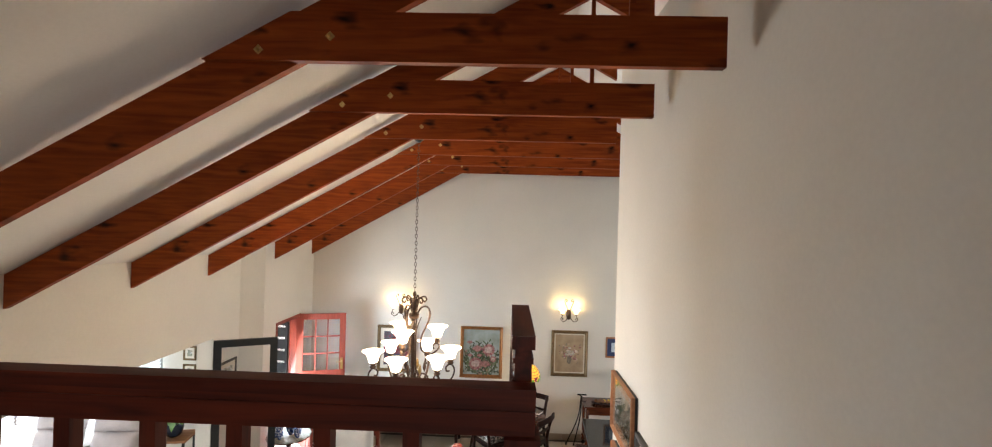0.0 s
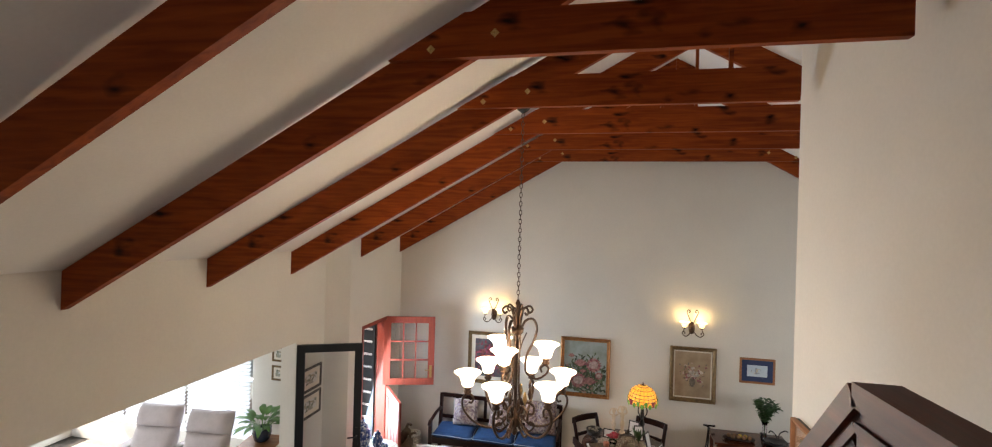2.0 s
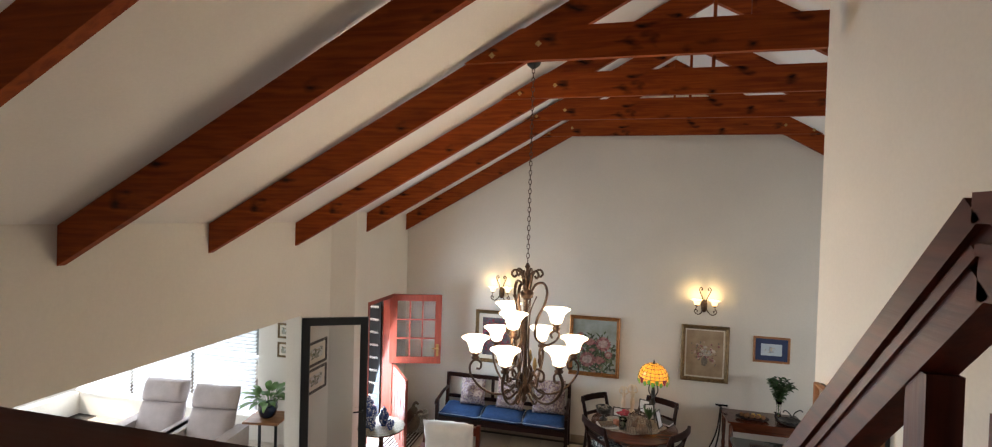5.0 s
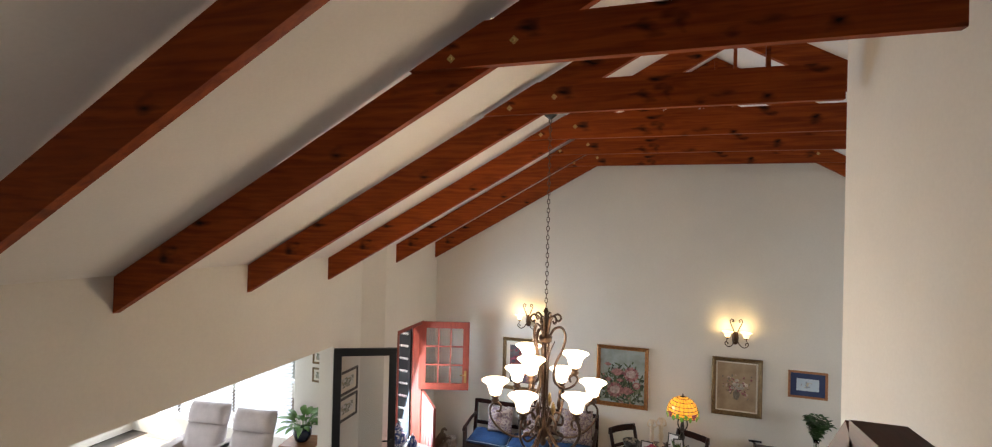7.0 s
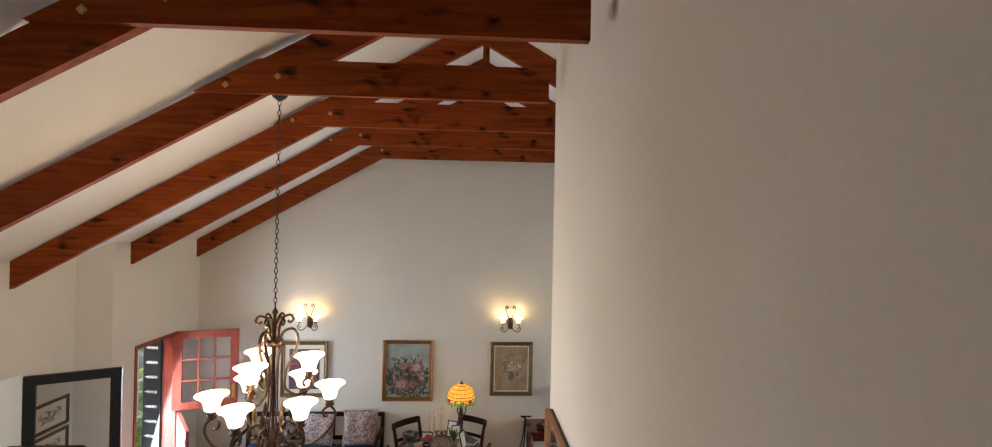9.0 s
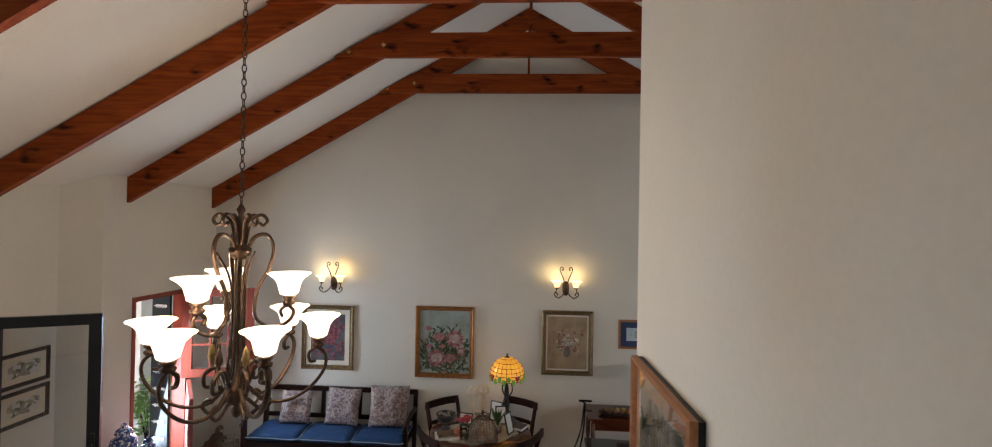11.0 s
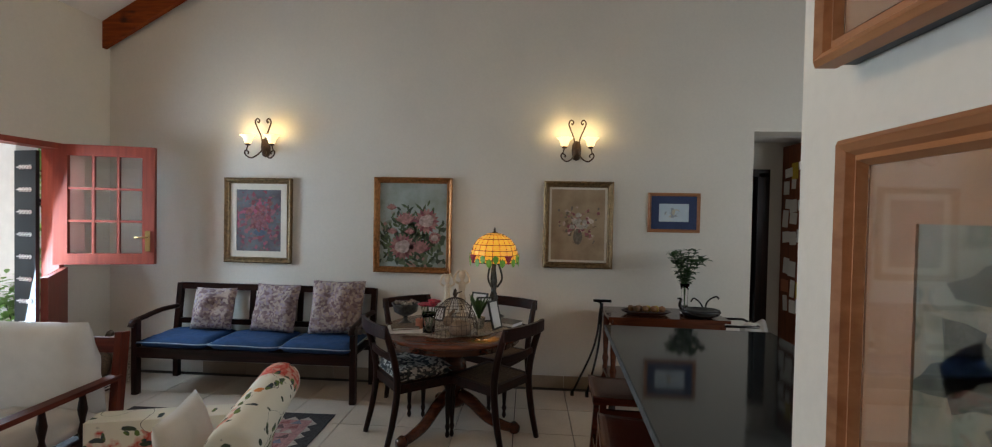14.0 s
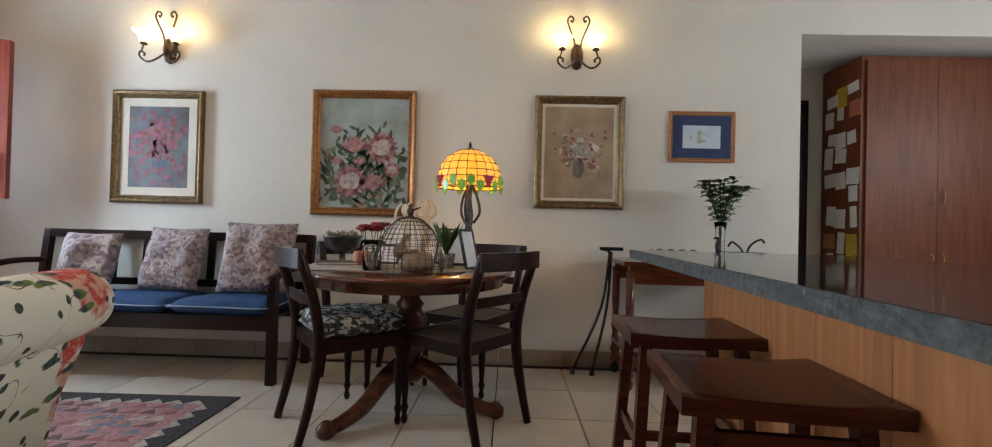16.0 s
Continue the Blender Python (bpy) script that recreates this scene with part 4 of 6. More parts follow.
CX, CY, CZ = -0.68, 4.87, 2.06
ch = thing("chandelier", (CX, CY, CZ), 12, "lit two-tier bronze scroll chandelier with white glass bell shades", "chandelier")
bm = bmesh.new()
lathe(bm, [(0.004, -0.075), (0.02, -0.06), (0.028, -0.03), (0.014, -0.01), (0.05, 0.02), (0.055, 0.10), (0.02, 0.12), (0.011, 0.2), (0.011, 0.74), (0.05, 0.76), (0.055, 0.80), (0.02, 0.83), (0.012, 0.98), (0.022, 1.0), (0.008, 1.03)], seg=16)
part("stem", bm, BRONZE, ch)
for k in range(6):
    a = radians(60 * k + 6)
    rot = Matrix.Rotation(a, 4, "Z")
    P = lambda q: [rot @ Vector((x, 0, z)) for x, z in q]
    bm = bmesh.new()
    lowarm = [(0.05, 0.09), (0.13, 0.01), (0.24, 0.0), (0.34, 0.05), (0.415, 0.14), (0.43, 0.22), (0.39, 0.27), (0.345, 0.245), (0.35, 0.20), (0.38, 0.20)]
    tube(bm, curve(P(lowarm), 6), 0.0125, 8, flat=0.7)
    tube(bm, curve(P([(0.05, 0.10), (0.09, 0.19), (0.15, 0.16), (0.15, 0.10), (0.11, 0.10), (0.11, 0.13)]), 6), 0.010, 7)
    tube(bm, curve(P([(0.05, 0.02), (0.12, -0.04), (0.16, 0.0), (0.13, 0.03), (0.11, 0.01)]), 6), 0.009, 7)
    lathe(bm, [(0.010, 0), (0.03, 0.006), (0.034, 0.02), (0.022, 0.03), (0.034, 0.045), (0.030, 0.055)], rot @ Vector((0.39, 0, 0.27)), 14)
    part("lower_arm", bm, BRONZE, ch)
    bm = bmesh.new()
    bell(bm, rot @ Vector((0.39, 0, 0.325)))
    part("lower_shade", bm, SHADE, ch)
    bm = bmesh.new()
    lathe(bm, [(0.001, 0), (0.02, 0.05), (0.011, 0.10), (0.001, 0.12)], rot @ Vector((0.12, 0, 0.20)), 7)
    part("leaf_ornament", bm, GOLDLEAF if k % 2 else BRONZE, ch)
for k in range(3):
    a = radians(120 * k + 4)
    rot = Matrix.Rotation(a, 4, "Z")
    P = lambda q: [rot @ Vector((x, 0, z)) for x, z in q]
    bm = bmesh.new()
    tube(bm, curve(P([(0.03, 0.79), (0.07, 0.86), (0.13, 0.87), (0.16, 0.80), (0.14, 0.70), (0.085, 0.58), (0.075, 0.46), (0.11, 0.41), (0.17, 0.385), (0.24, 0.42), (0.265, 0.47), (0.235, 0.50), (0.20, 0.475), (0.21, 0.44)]), 6), 0.0125, 8, flat=0.7)
    lathe(bm, [(0.010, 0), (0.03, 0.006), (0.034, 0.02), (0.022, 0.03), (0.034, 0.045), (0.030, 0.055)], rot @ Vector((0.24, 0, 0.50)), 14)
    part("upper_arm", bm, BRONZE, ch)
    bm = bmesh.new()
    bell(bm, rot @ Vector((0.24, 0, 0.555)))
    part("upper_shade", bm, SHADE, ch)
for k in range(6):
    rot = Matrix.Rotation(radians(60 * k + 10), 4, "Z")
    P = lambda q: [rot @ Vector((x, 0, z)) for x, z in q]
    bm = bmesh.new()
    tube(bm, curve(P([(0.02, 0.80), (0.035, 0.90), (0.055, 0.955), (0.10, 0.975), (0.125, 0.945), (0.105, 0.92), (0.085, 0.935)]), 6), 0.009, 7)
    tube(bm, curve(P([(0.06, 0.12), (0.035, 0.3), (0.03, 0.5), (0.05, 0.66), (0.11, 0.78)] if k % 2 else [(0.06, 0.12), (0.03, 0.3), (0.028, 0.6), (0.03, 0.75)]), 6), 0.009, 7, flat=0.6)
    part("scroll", bm, BRONZE, ch)
for k in range(3):
    lamp("chandelier_bulb", "POINT", Matrix.Translation((CX + 0.36 * math.cos(2.1 * k + 0.4), CY + 0.36 * math.sin(2.1 * k + 0.4), CZ + 0.64)), 19, (1.0, 0.80, 0.56), radius=0.10)
chain = bmesh.new()
z, k = CZ + 1.03, 0
while z < 4.63:
    ax = (1, 0) if k % 2 else (0, 1)
    tube(chain, [(ax[0] * 0.011 * math.cos(a), ax[1] * 0.011 * math.cos(a), z - CZ + 0.02 + 0.022 * math.sin(a)) for a in [i * math.pi / 5 for i in range(11)]], 0.0032, 5)
    z, k = z + 0.036, k + 1
part("chain", chain, BRONZE, ch)
bm = bmesh.new()
lathe(bm, [(0.012, 4.60 - CZ), (0.05, 4.63 - CZ), (0.062, 4.665 - CZ), (0.062, 4.678 - CZ)], (0, 0, 0), 18)
part("ceiling_rose", bm, BLACKM, ch)


def sconce(at, turn):
    s = thing("wall_sconce", at, turn, "lit bronze twin-arm wall sconce with amber glass bell shades", "wall light", "wall sconces")
    bm = bmesh.new()
    lathe(bm, [(0.001, -0.10), (0.03, -0.085), (0.042, -0.04), (0.045, 0.0), (0.042, 0.04), (0.03, 0.075), (0.001, 0.09)], (0, -0.014, 0), 16)
    part("back_plate", bm, BRONZE, s)
    for sx in (-1, 1):
        bm = bmesh.new()
        P = lambda q: [(sx * x, y, z) for x, y, z in q]
        tube(bm, curve(P([(0.015, -0.04, 0.0), (0.028, -0.05, 0.10), (0.06, -0.06, 0.18), (0.078, -0.065, 0.235), (0.06, -0.065, 0.268), (0.036, -0.065, 0.252), (0.045, -0.065, 0.228), (0.056, -0.065, 0.24)]), 6), 0.007, 7)
        tube(bm, curve(P([(0.01, -0.04, -0.02), (0.05, -0.09, -0.09), (0.10, -0.11, -0.115), (0.145, -0.12, -0.08), (0.14, -0.12, -0.045), (0.11, -0.12, -0.06), (0.115, -0.12, -0.08)]), 6), 0.007, 7)
        tube(bm, P([(0.135, -0.12, -0.05), (0.12, -0.12, 0.0)]), 0.006, 6)
        lathe(bm, [(0.012, 0), (0.026, 0.008), (0.02, 0.02)], (sx * 0.118, -0.12, 0.0), 12)
        part("arm", bm, BRONZE, s)
        bm = bmesh.new()
        bell(bm, (sx * 0.118, -0.12, 0.018), 0.68, flute=0.05)
        part("shade", bm, SHADE_W, s)
        p = s.matrix_basis @ Vector((sx * 0.118, -0.12, 0.14))
        lamp("sconce_bulb", "POINT", Matrix.Translation(p), 1.5, (1.0, 0.76, 0.36), radius=0.04)


sconce((1.345, BACK, 2.24), 0)
sconce((-1.655, BACK, 2.24), 0)

# ---- bench ----
bench = thing("long_bench", (-1.5, 8.2, 0), 0, "dark wooden three-seat bench with slatted back and curved arms", "bench")
for x in (-0.98, 0.96):
    bm = bmesh.new()
    bar(bm, (x, -0.24, 0), (x, -0.24, 0.66), 0.05, 0.05, (0, 1, 0))
    soft(bm, 0.006, 1)
    part("front_leg", bm, DARKZ, bench)
    bm = bmesh.new()
    bar(bm, (x, 0.24, 0), (x, 0.24, 0.42), 0.05, 0.045, (0, 1, 0))
    bar(bm, (x, 0.24, 0.42), (x, 0.30, 0.90), 0.05, 0.045, (0, 1, 0))
    part("back_leg", bm, DARKZ, bench)
    bm = bmesh.new()
    tube(bm, curve([(x, 0.27, 0.68), (x, 0.05, 0.685), (x, -0.15, 0.66), (x, -0.27, 0.64), (x, -0.30, 0.60)], 5), 0.026, 8, flat=0.8)
    part("arm", bm, DARKW, bench)
bm = bmesh.new()
for y in (-0.24, 0.24):
    bar(bm, (-0.98, y, 0.37), (0.96, y, 0.37), 0.035, 0.09)
box(bm, -0.98, 0.96, -0.24, 0.24, 0.395, 0.41)
part("seat", bm, DARKW, bench)
for z, y, h in ((0.875, 0.295, 0.06), (0.54, 0.265, 0.05)):
    bm = bmesh.new()
    bar(bm, (-0.98, y, z), (0.96, y, z), 0.03, h)
    part("back_rail", bm, DARKW, bench)
for x in (-0.72, -0.48, -0.24, 0, 0.24, 0.48, 0.72):
    bm = bmesh.new()
    bar(bm, (x, 0.268, 0.56), (x, 0.292, 0.85), 0.05, 0.016, (0, 1, 0))
    part("back_slat", bm, DARKZ, bench)
for k in range(3):
    c = thing("seat_cushion", (-2.14 + 0.635 * k, 8.17, 0.411), 0, "navy blue tufted seat cushion with pale piping on the bench", "cushion", "bench seat cushions")
    bm = bmesh.new()
    pillow(bm, 0.63, 0.50, 0.09, n=14, e=8, crumple=0.012, seed=k)
    part("pad", bm, BLUE, c)
    bm = bmesh.new()
    tube(bm, curve([(sx * 0.305, sy * 0.243, 0.055) for sx, sy in ((-1, -1), (0, -1.01), (1, -1), (1.005, 0), (1, 1))], 5), 0.005, 6)
    part("piping", bm, PIPING, c)
for k, (x, s, l) in enumerate(((-2.02, 0.39, "small grey kelim scatter cushion with a star motif"), (-1.42, 0.44, "brown and grey ruffled scatter cushion"), (-0.83, 0.49, "large mauve patterned kelim scatter cushion"))):
    c = thing("scatter_cushion", (x, 8.30, 0.49), (3, -5, 4)[k], l + " on the bench", "cushion", "scatter cushions")
    bm = bmesh.new()
    pillow(bm, s, s, 0.15, pose(0, 0.02, s / 2 + 0.01, 74, 0, 0) @ Matrix.Translation((0, 0, -0.07)), n=14, e=2.6, crumple=0.05, seed=k + 7)
    part("cover", bm, KELIM, c)

# ---- round table and chairs ----
TX, TY = 0.36, 7.66
table = thing("round_table", (TX, TY, 0), 0, "round polished mahogany pedestal table crowded with ornaments", "table")
bm = bmesh.new()
lathe(bm, [(0.44, 0.675), (0.50, 0.68), (0.50, 0.725), (0.535, 0.73), (0.55, 0.738), (0.55, 0.75), (0.54, 0.757), (0.001, 0.757)], seg=64)
part("tabletop", bm, TABLEW, table)
bm = bmesh.new()
lathe(bm, [(0.07, 0.16), (0.10, 0.20), (0.055, 0.24), (0.05, 0.27), (0.085, 0.33), (0.105, 0.42), (0.09, 0.50), (0.06, 0.54), (0.075, 0.57), (0.05, 0.60), (0.09, 0.66), (0.12, 0.675)], seg=32, flute=0.03, flutes=10)
part("pedestal", bm, TABLEW, table)
for k in range(3):
    rot = Matrix.Rotation(radians(22 + 120 * k + 210), 4, "Z")
    bm = bmesh.new()
    tube(bm, [rot @ p for p in curve([(0.05, 0, 0.25), (0.15, 0, 0.20), (0.28, 0, 0.09), (0.40, 0, 0.045), (0.47, 0, 0.035)], 6)], 0.04, 10, taper=lambda t: 1.25 - 0.45 * t, flat=1.0)
    lathe(bm, [(0.03, 0), (0.045, 0.015), (0.045, 0.05), (0.02, 0.075)], rot @ Vector((0.48, 0, 0)), 12)
    part("foot", bm, TABLEW, table)


def dining_chair(at, turn, pad=False):
    c = thing("dining_chair", (*at, 0), turn, "dark mahogany dining chair" + (" with tufted black and white seat pad" if pad else " with caned seat at the round table"), "chair", "chairs round the table")
    for sx in (-1, 1):
        bm = bmesh.new()
        tube(bm, curve([(sx * 0.20, -0.27, 0), (sx * 0.20, -0.22, 0.20), (sx * 0.20, -0.19, 0.43), (sx * 0.205, -0.215, 0.62), (sx * 0.21, -0.27, 0.80), (sx * 0.21, -0.29, 0.865)], 5), 0.021, 8, taper=lambda t: 0.9 + 0.3 * math.sin(math.pi * t), flat=1.1)
        part("back_leg", bm, DARKZ, c)
        bm = bmesh.new()
        lathe(bm, [(0.010, 0), (0.018, 0.02), (0.011, 0.05), (0.020, 0.08), (0.013, 0.10), (0.019, 0.20), (0.023, 0.30), (0.015, 0.33), (0.024, 0.36), (0.024, 0.40)], (sx * 0.205, 0.20, 0), 14)
        part("front_leg", bm, DARKZ, c)
        bm = bmesh.new()
        bar(bm, (sx * 0.205, -0.19, 0.425), (sx * 0.21, 0.22, 0.425), 0.028, 0.06)
        part("side_rail", bm, DARKW, c)
    bm = bmesh.new()
    pts = [(x, -0.288 - 0.035 * (1 - (x / 0.23) ** 2), 0.83) for x in [(-0.23 + 0.046 * k) for k in range(11)]]
    strip(bm, pts, 0.022, 0.085)
    part("top_rail", bm, DARKW, c)
    bm = bmesh.new()
    pts = [(x, -0.222 - 0.02 * (1 - (x / 0.2) ** 2), 0.64) for x in [(-0.20 + 0.04 * k) for k in range(11)]]
    strip(bm, pts, 0.018, 0.045)
    part("cross_rail", bm, DARKW, c)
    bm = bmesh.new()
    bar(bm, (-0.21, 0.21, 0.425), (0.21, 0.21, 0.425), 0.03, 0.06)
    bar(bm, (-0.2, -0.18, 0.425), (0.2, -0.18, 0.425), 0.03, 0.06)
    part("seat_rail", bm, DARKW, c)
    bm = bmesh.new()
    box(bm, -0.195, 0.195, -0.17, 0.20, 0.44, 0.452)
    part("seat", bm, CANE, c)
    if pad:
        p = thing("chair_pad", (*at, 0.453), turn, "tufted black and white patterned seat pad on a dining chair", "cushion")
        for zz in (0, 0.035):
            bm = bmesh.new()
            pillow(bm, 0.43, 0.42, 0.065, pose(0, 0.02, zz), n=16, e=6, crumple=0.02, seed=3)
            part("pad_layer", bm, CHECK, p)


dining_chair((0.07, 7.50), -52, True)
dining_chair((0.665, 7.53), 54)
dining_chair((0.02, 8.06), -140)
dining_chair((0.66, 8.12), 152)

# ---- things on the round table ----
TZ = 0.757


def runner():
    c = thing("lace_cloth", (TX, TY, TZ), 20, "cream lace cloth lying on the round table", "table cloth")
    bm = bmesh.new()
    ring = [(0.42 * math.cos(a) * (1 + 0.05 * math.sin(9 * a)), 0.30 * math.sin(a) * (1 + 0.05 * math.sin(9 * a)), 0.001) for a in [k * math.pi / 24 for k in range(48)]]
    lo = [bm.verts.new(p) for p in ring]
    hi = [bm.verts.new((p[0], p[1], 0.004)) for p in ring]
    bm.faces.new(lo[::-1]), bm.faces.new(hi)
    for i in range(48):
        bm.faces.new((lo[i], lo[(i + 1) % 48], hi[(i + 1) % 48], hi[i]))
    part("cloth", bm, LACE, c)


runner()
TL = TZ + 0.004
lampx = (0.63, 8.06)
tl = thing("tiffany_lamp", (*lampx, TL), 0, "stained glass table lamp with amber dome and bronze stem", "table lamp")
bm = bmesh.new()
lathe(bm, [(0.08, 0), (0.085, 0.012), (0.05, 0.03), (0.03, 0.06), (0.025, 0.12), (0.035, 0.17), (0.02, 0.22), (0.026, 0.30), (0.014, 0.40), (0.02, 0.47), (0.012, 0.55), (0.02, 0.57)], seg=14, flute=0.12, flutes=5)
for a in (0.3, 2.4, 4.5):
    tube(bm, curve([(0.03 * math.cos(a), 0.03 * math.sin(a), 0.25), (0.07 * math.cos(a), 0.07 * math.sin(a), 0.32), (0.05 * math.cos(a), 0.05 * math.sin(a), 0.42), (0.012, 0, 0.50)], 5), 0.009, 7)
part("stem", bm, PEWTER, tl)
AMBER = material("amber stained glass", (0.85, 0.42, 0.05), 0.3, vary=0.12, scale=20, emit=(1.0, 0.42, 0.04), power=0.75, per=0.25)
LGREEN = material("green stained glass", (0.14, 0.32, 0.05), 0.3, vary=0.2, scale=30, emit=(0.12, 0.30, 0.04), power=0.35, per=0.3)
GRAPE = material("purple stained glass", (0.25, 0.03, 0.06), 0.3, vary=0.2, scale=30, emit=(0.35, 0.03, 0.05), power=0.3, per=0.3)
dome = [(r, z + 0.11) for r, z in ((0.012, 0.605), (0.075, 0.588), (0.135, 0.552), (0.172, 0.505), (0.190, 0.46), (0.200, 0.42), (0.204, 0.385), (0.206, 0.36))]
NSEG = 20
for i in range(len(dome) - 1):
    for k in range(NSEG):
        a0, a1 = 2 * math.pi * (k + 0.06) / NSEG, 2 * math.pi * (k + 0.94) / NSEG
        (r0, z0), (r1, z1) = dome[i], dome[i + 1]
        m = 0.004
        bm = bmesh.new()
        f = [bm.verts.new((r * math.cos(a), r * math.sin(a), z)) for r, z, a in ((r0 + m, z0 - m * 0.5, a0), (r1 - m, z1 + m, a0), (r1 - m, z1 + m, a1), (r0 + m, z0 - m * 0.5, a1))]
        g = [bm.verts.new(v.co * 0.985 + Vector((0, 0, 0.006))) for v in f]
        bm.faces.new(f), bm.faces.new(g[::-1])
        for q in range(4):
            bm.faces.new((f[q], g[q], g[(q + 1) % 4], f[(q + 1) % 4]))
        part("glass_piece", bm, AMBER, tl)
for k in range(24):
    a = 2 * math.pi * (k + 0.5) / 24
    if k % 6 == 2:
        bm = bmesh.new()
        for j in range(11):
            row = (0, 0, 0, 0, 1, 1, 1, 2, 2, 3, 3)[j]
            u, w = ((-1.5, -0.5, 0.5, 1.5, -1, 0, 1, -0.5, 0.5, -0.2, 0.2)[j]) * 0.017, -row * 0.017
            lathe(bm, [(0.001, -0.011), (0.0105, -0.004), (0.0105, 0.004), (0.001, 0.011)], (0.209 * math.cos(a) - u * math.sin(a), 0.209 * math.sin(a) + u * math.cos(a), 0.525 + w), 7)
        part("grape_cluster", bm, GRAPE, tl)
    else:
        bm = bmesh.new()
        d, top = 0.075, 0.540 - 0.03 * (k % 2)
        pts = [(0, 0), (0.024, -0.022), (0.020, -d * 0.72), (0, -d), (-0.020, -d * 0.72), (-0.024, -0.022)]
        f = [bm.verts.new((0.210 * math.cos(a) - u * math.sin(a), 0.210 * math.sin(a) + u * math.cos(a), top + w)) for u, w in pts]
        g = [bm.verts.new((v.co.x * 0.985, v.co.y * 0.985, v.co.z)) for v in f]
        bm.faces.new(f), bm.faces.new(g[::-1])
        for q in range(6):
            bm.faces.new((f[q], g[q], g[(q + 1) % 6], f[(q + 1) % 6]))
        part("border_leaf", bm, LGREEN, tl)
bm = bmesh.new()
for i, (r, z) in enumerate(dome):
    tube(bm, [(r * math.cos(a), r * math.sin(a), z) for a in [j * math.pi / 16 for j in range(33)]], 0.0035, 5)
for k in range(NSEG):
    a = 2 * math.pi * k / NSEG
    tube(bm, [(r * math.cos(a), r * math.sin(a), z) for r, z in dome], 0.0022, 4)
lathe(bm, [(0.02, 0.705), (0.024, 0.715), (0.008, 0.725), (0.010, 0.74), (0.002, 0.76)], seg=10)
part("lead_frame", bm, WIRE, tl)
lamp("table_lamp_bulb", "POINT", Matrix.Translation((*lampx, TL + 0.51)), 3.0, (1.0, 0.72, 0.36), radius=0.04)

cage = thing("wire_cloche", (0.40, 7.42, TL), 0, "rusty wire cloche with a small bird finial over a stone rabbit", "ornament")
bm = bmesh.new()
prof = [(0.165, 0.0), (0.163, 0.08), (0.145, 0.15), (0.11, 0.21), (0.06, 0.255), (0.012, 0.27)]
for k in range(28):
    a = 2 * math.pi * k / 28
    tube(bm, [(r * math.cos(a), r * math.sin(a), z) for r, z in prof], 0.0014, 4)
for j in range(13):
    t = j / 12 * (len(prof) - 1.001)
    i = int(t)
    r, z = (prof[i][q] + (prof[i + 1][q] - prof[i][q]) * (t - i) for q in (0, 1))
    tube(bm, [(r * math.cos(a), r * math.sin(a), z + 0.002) for a in [q * math.pi / 14 for q in range(29)]], 0.0013, 4)
part("wire_dome", bm, WIRE, cage)
bm = bmesh.new()
lathe(bm, [(0.002, 0), (0.014, 0.012), (0.018, 0.03), (0.010, 0.045), (0.012, 0.055), (0.002, 0.066)], (0, 0, 0.268), 10)
tube(bm, [(0.01, 0, 0.30), (0.05, 0, 0.315)], 0.006, 6, taper=lambda t: 1 - 0.6 * t)
part("bird_finial", bm, WIRE, cage)
rb = thing("stone_rabbit", (0.41, 7.42, TL), 0, "brown stone rabbit ornament under the wire cloche", "ornament")
bm = bmesh.new()
lathe(bm, [(0.02, 0), (0.07, 0.01), (0.085, 0.04), (0.07, 0.085), (0.03, 0.105), (0.001, 0.11)], (0.03, 0, 0), 16)
lathe(bm, [(0.001, 0.06), (0.03, 0.07), (0.038, 0.10), (0.028, 0.13), (0.001, 0.14)], (-0.055, 0, 0), 14)
for s in (-1, 1):
    tube(bm, curve([(-0.05, s * 0.012, 0.13), (-0.03, s * 0.02, 0.165), (-0.01, s * 0.02, 0.18)], 4), 0.011, 7, flat=0.5)
part("rabbit", bm, STONE, rb)

bowl = thing("pewter_goblet", (-0.03, 7.70, TL), 0, "dark pewter footed bowl with dried flowers", "bowl")
bm = bmesh.new()
lathe(bm, [(0.055, 0), (0.05, 0.012), (0.018, 0.03), (0.016, 0.06), (0.05, 0.075), (0.09, 0.10), (0.10, 0.15), (0.11, 0.165), (0.10, 0.162), (0.085, 0.11), (0.001, 0.10)], seg=26)
part("bowl_body", bm, PEWTER, bowl)
bm = bmesh.new()
rnd = random.Random(4)
for k in range(22):
    r, a = 0.075 * rnd.random() ** 0.5, rnd.random() * 6.28
    lathe(bm, [(0.001, -0.014), (0.018, 0), (0.001, 0.016)], (r * math.cos(a), r * math.sin(a), 0.16 + 0.02 * rnd.random()), 6)
part("dried_flowers", bm, LACE, bowl)

cd = thing("pillar_candle", (0.13, 7.52, TL), 0, "short terracotta-coloured pillar candle", "candle")
bm = bmesh.new()
lathe(bm, [(0.035, 0), (0.037, 0.004), (0.037, 0.083), (0.03, 0.088), (0.001, 0.082)], seg=20)
part("wax", bm, CANDLE, cd)
bm = bmesh.new()
lathe(bm, [(0.0015, 0.08), (0.0015, 0.098)], seg=5)
part("wick", bm, BLACK, cd)

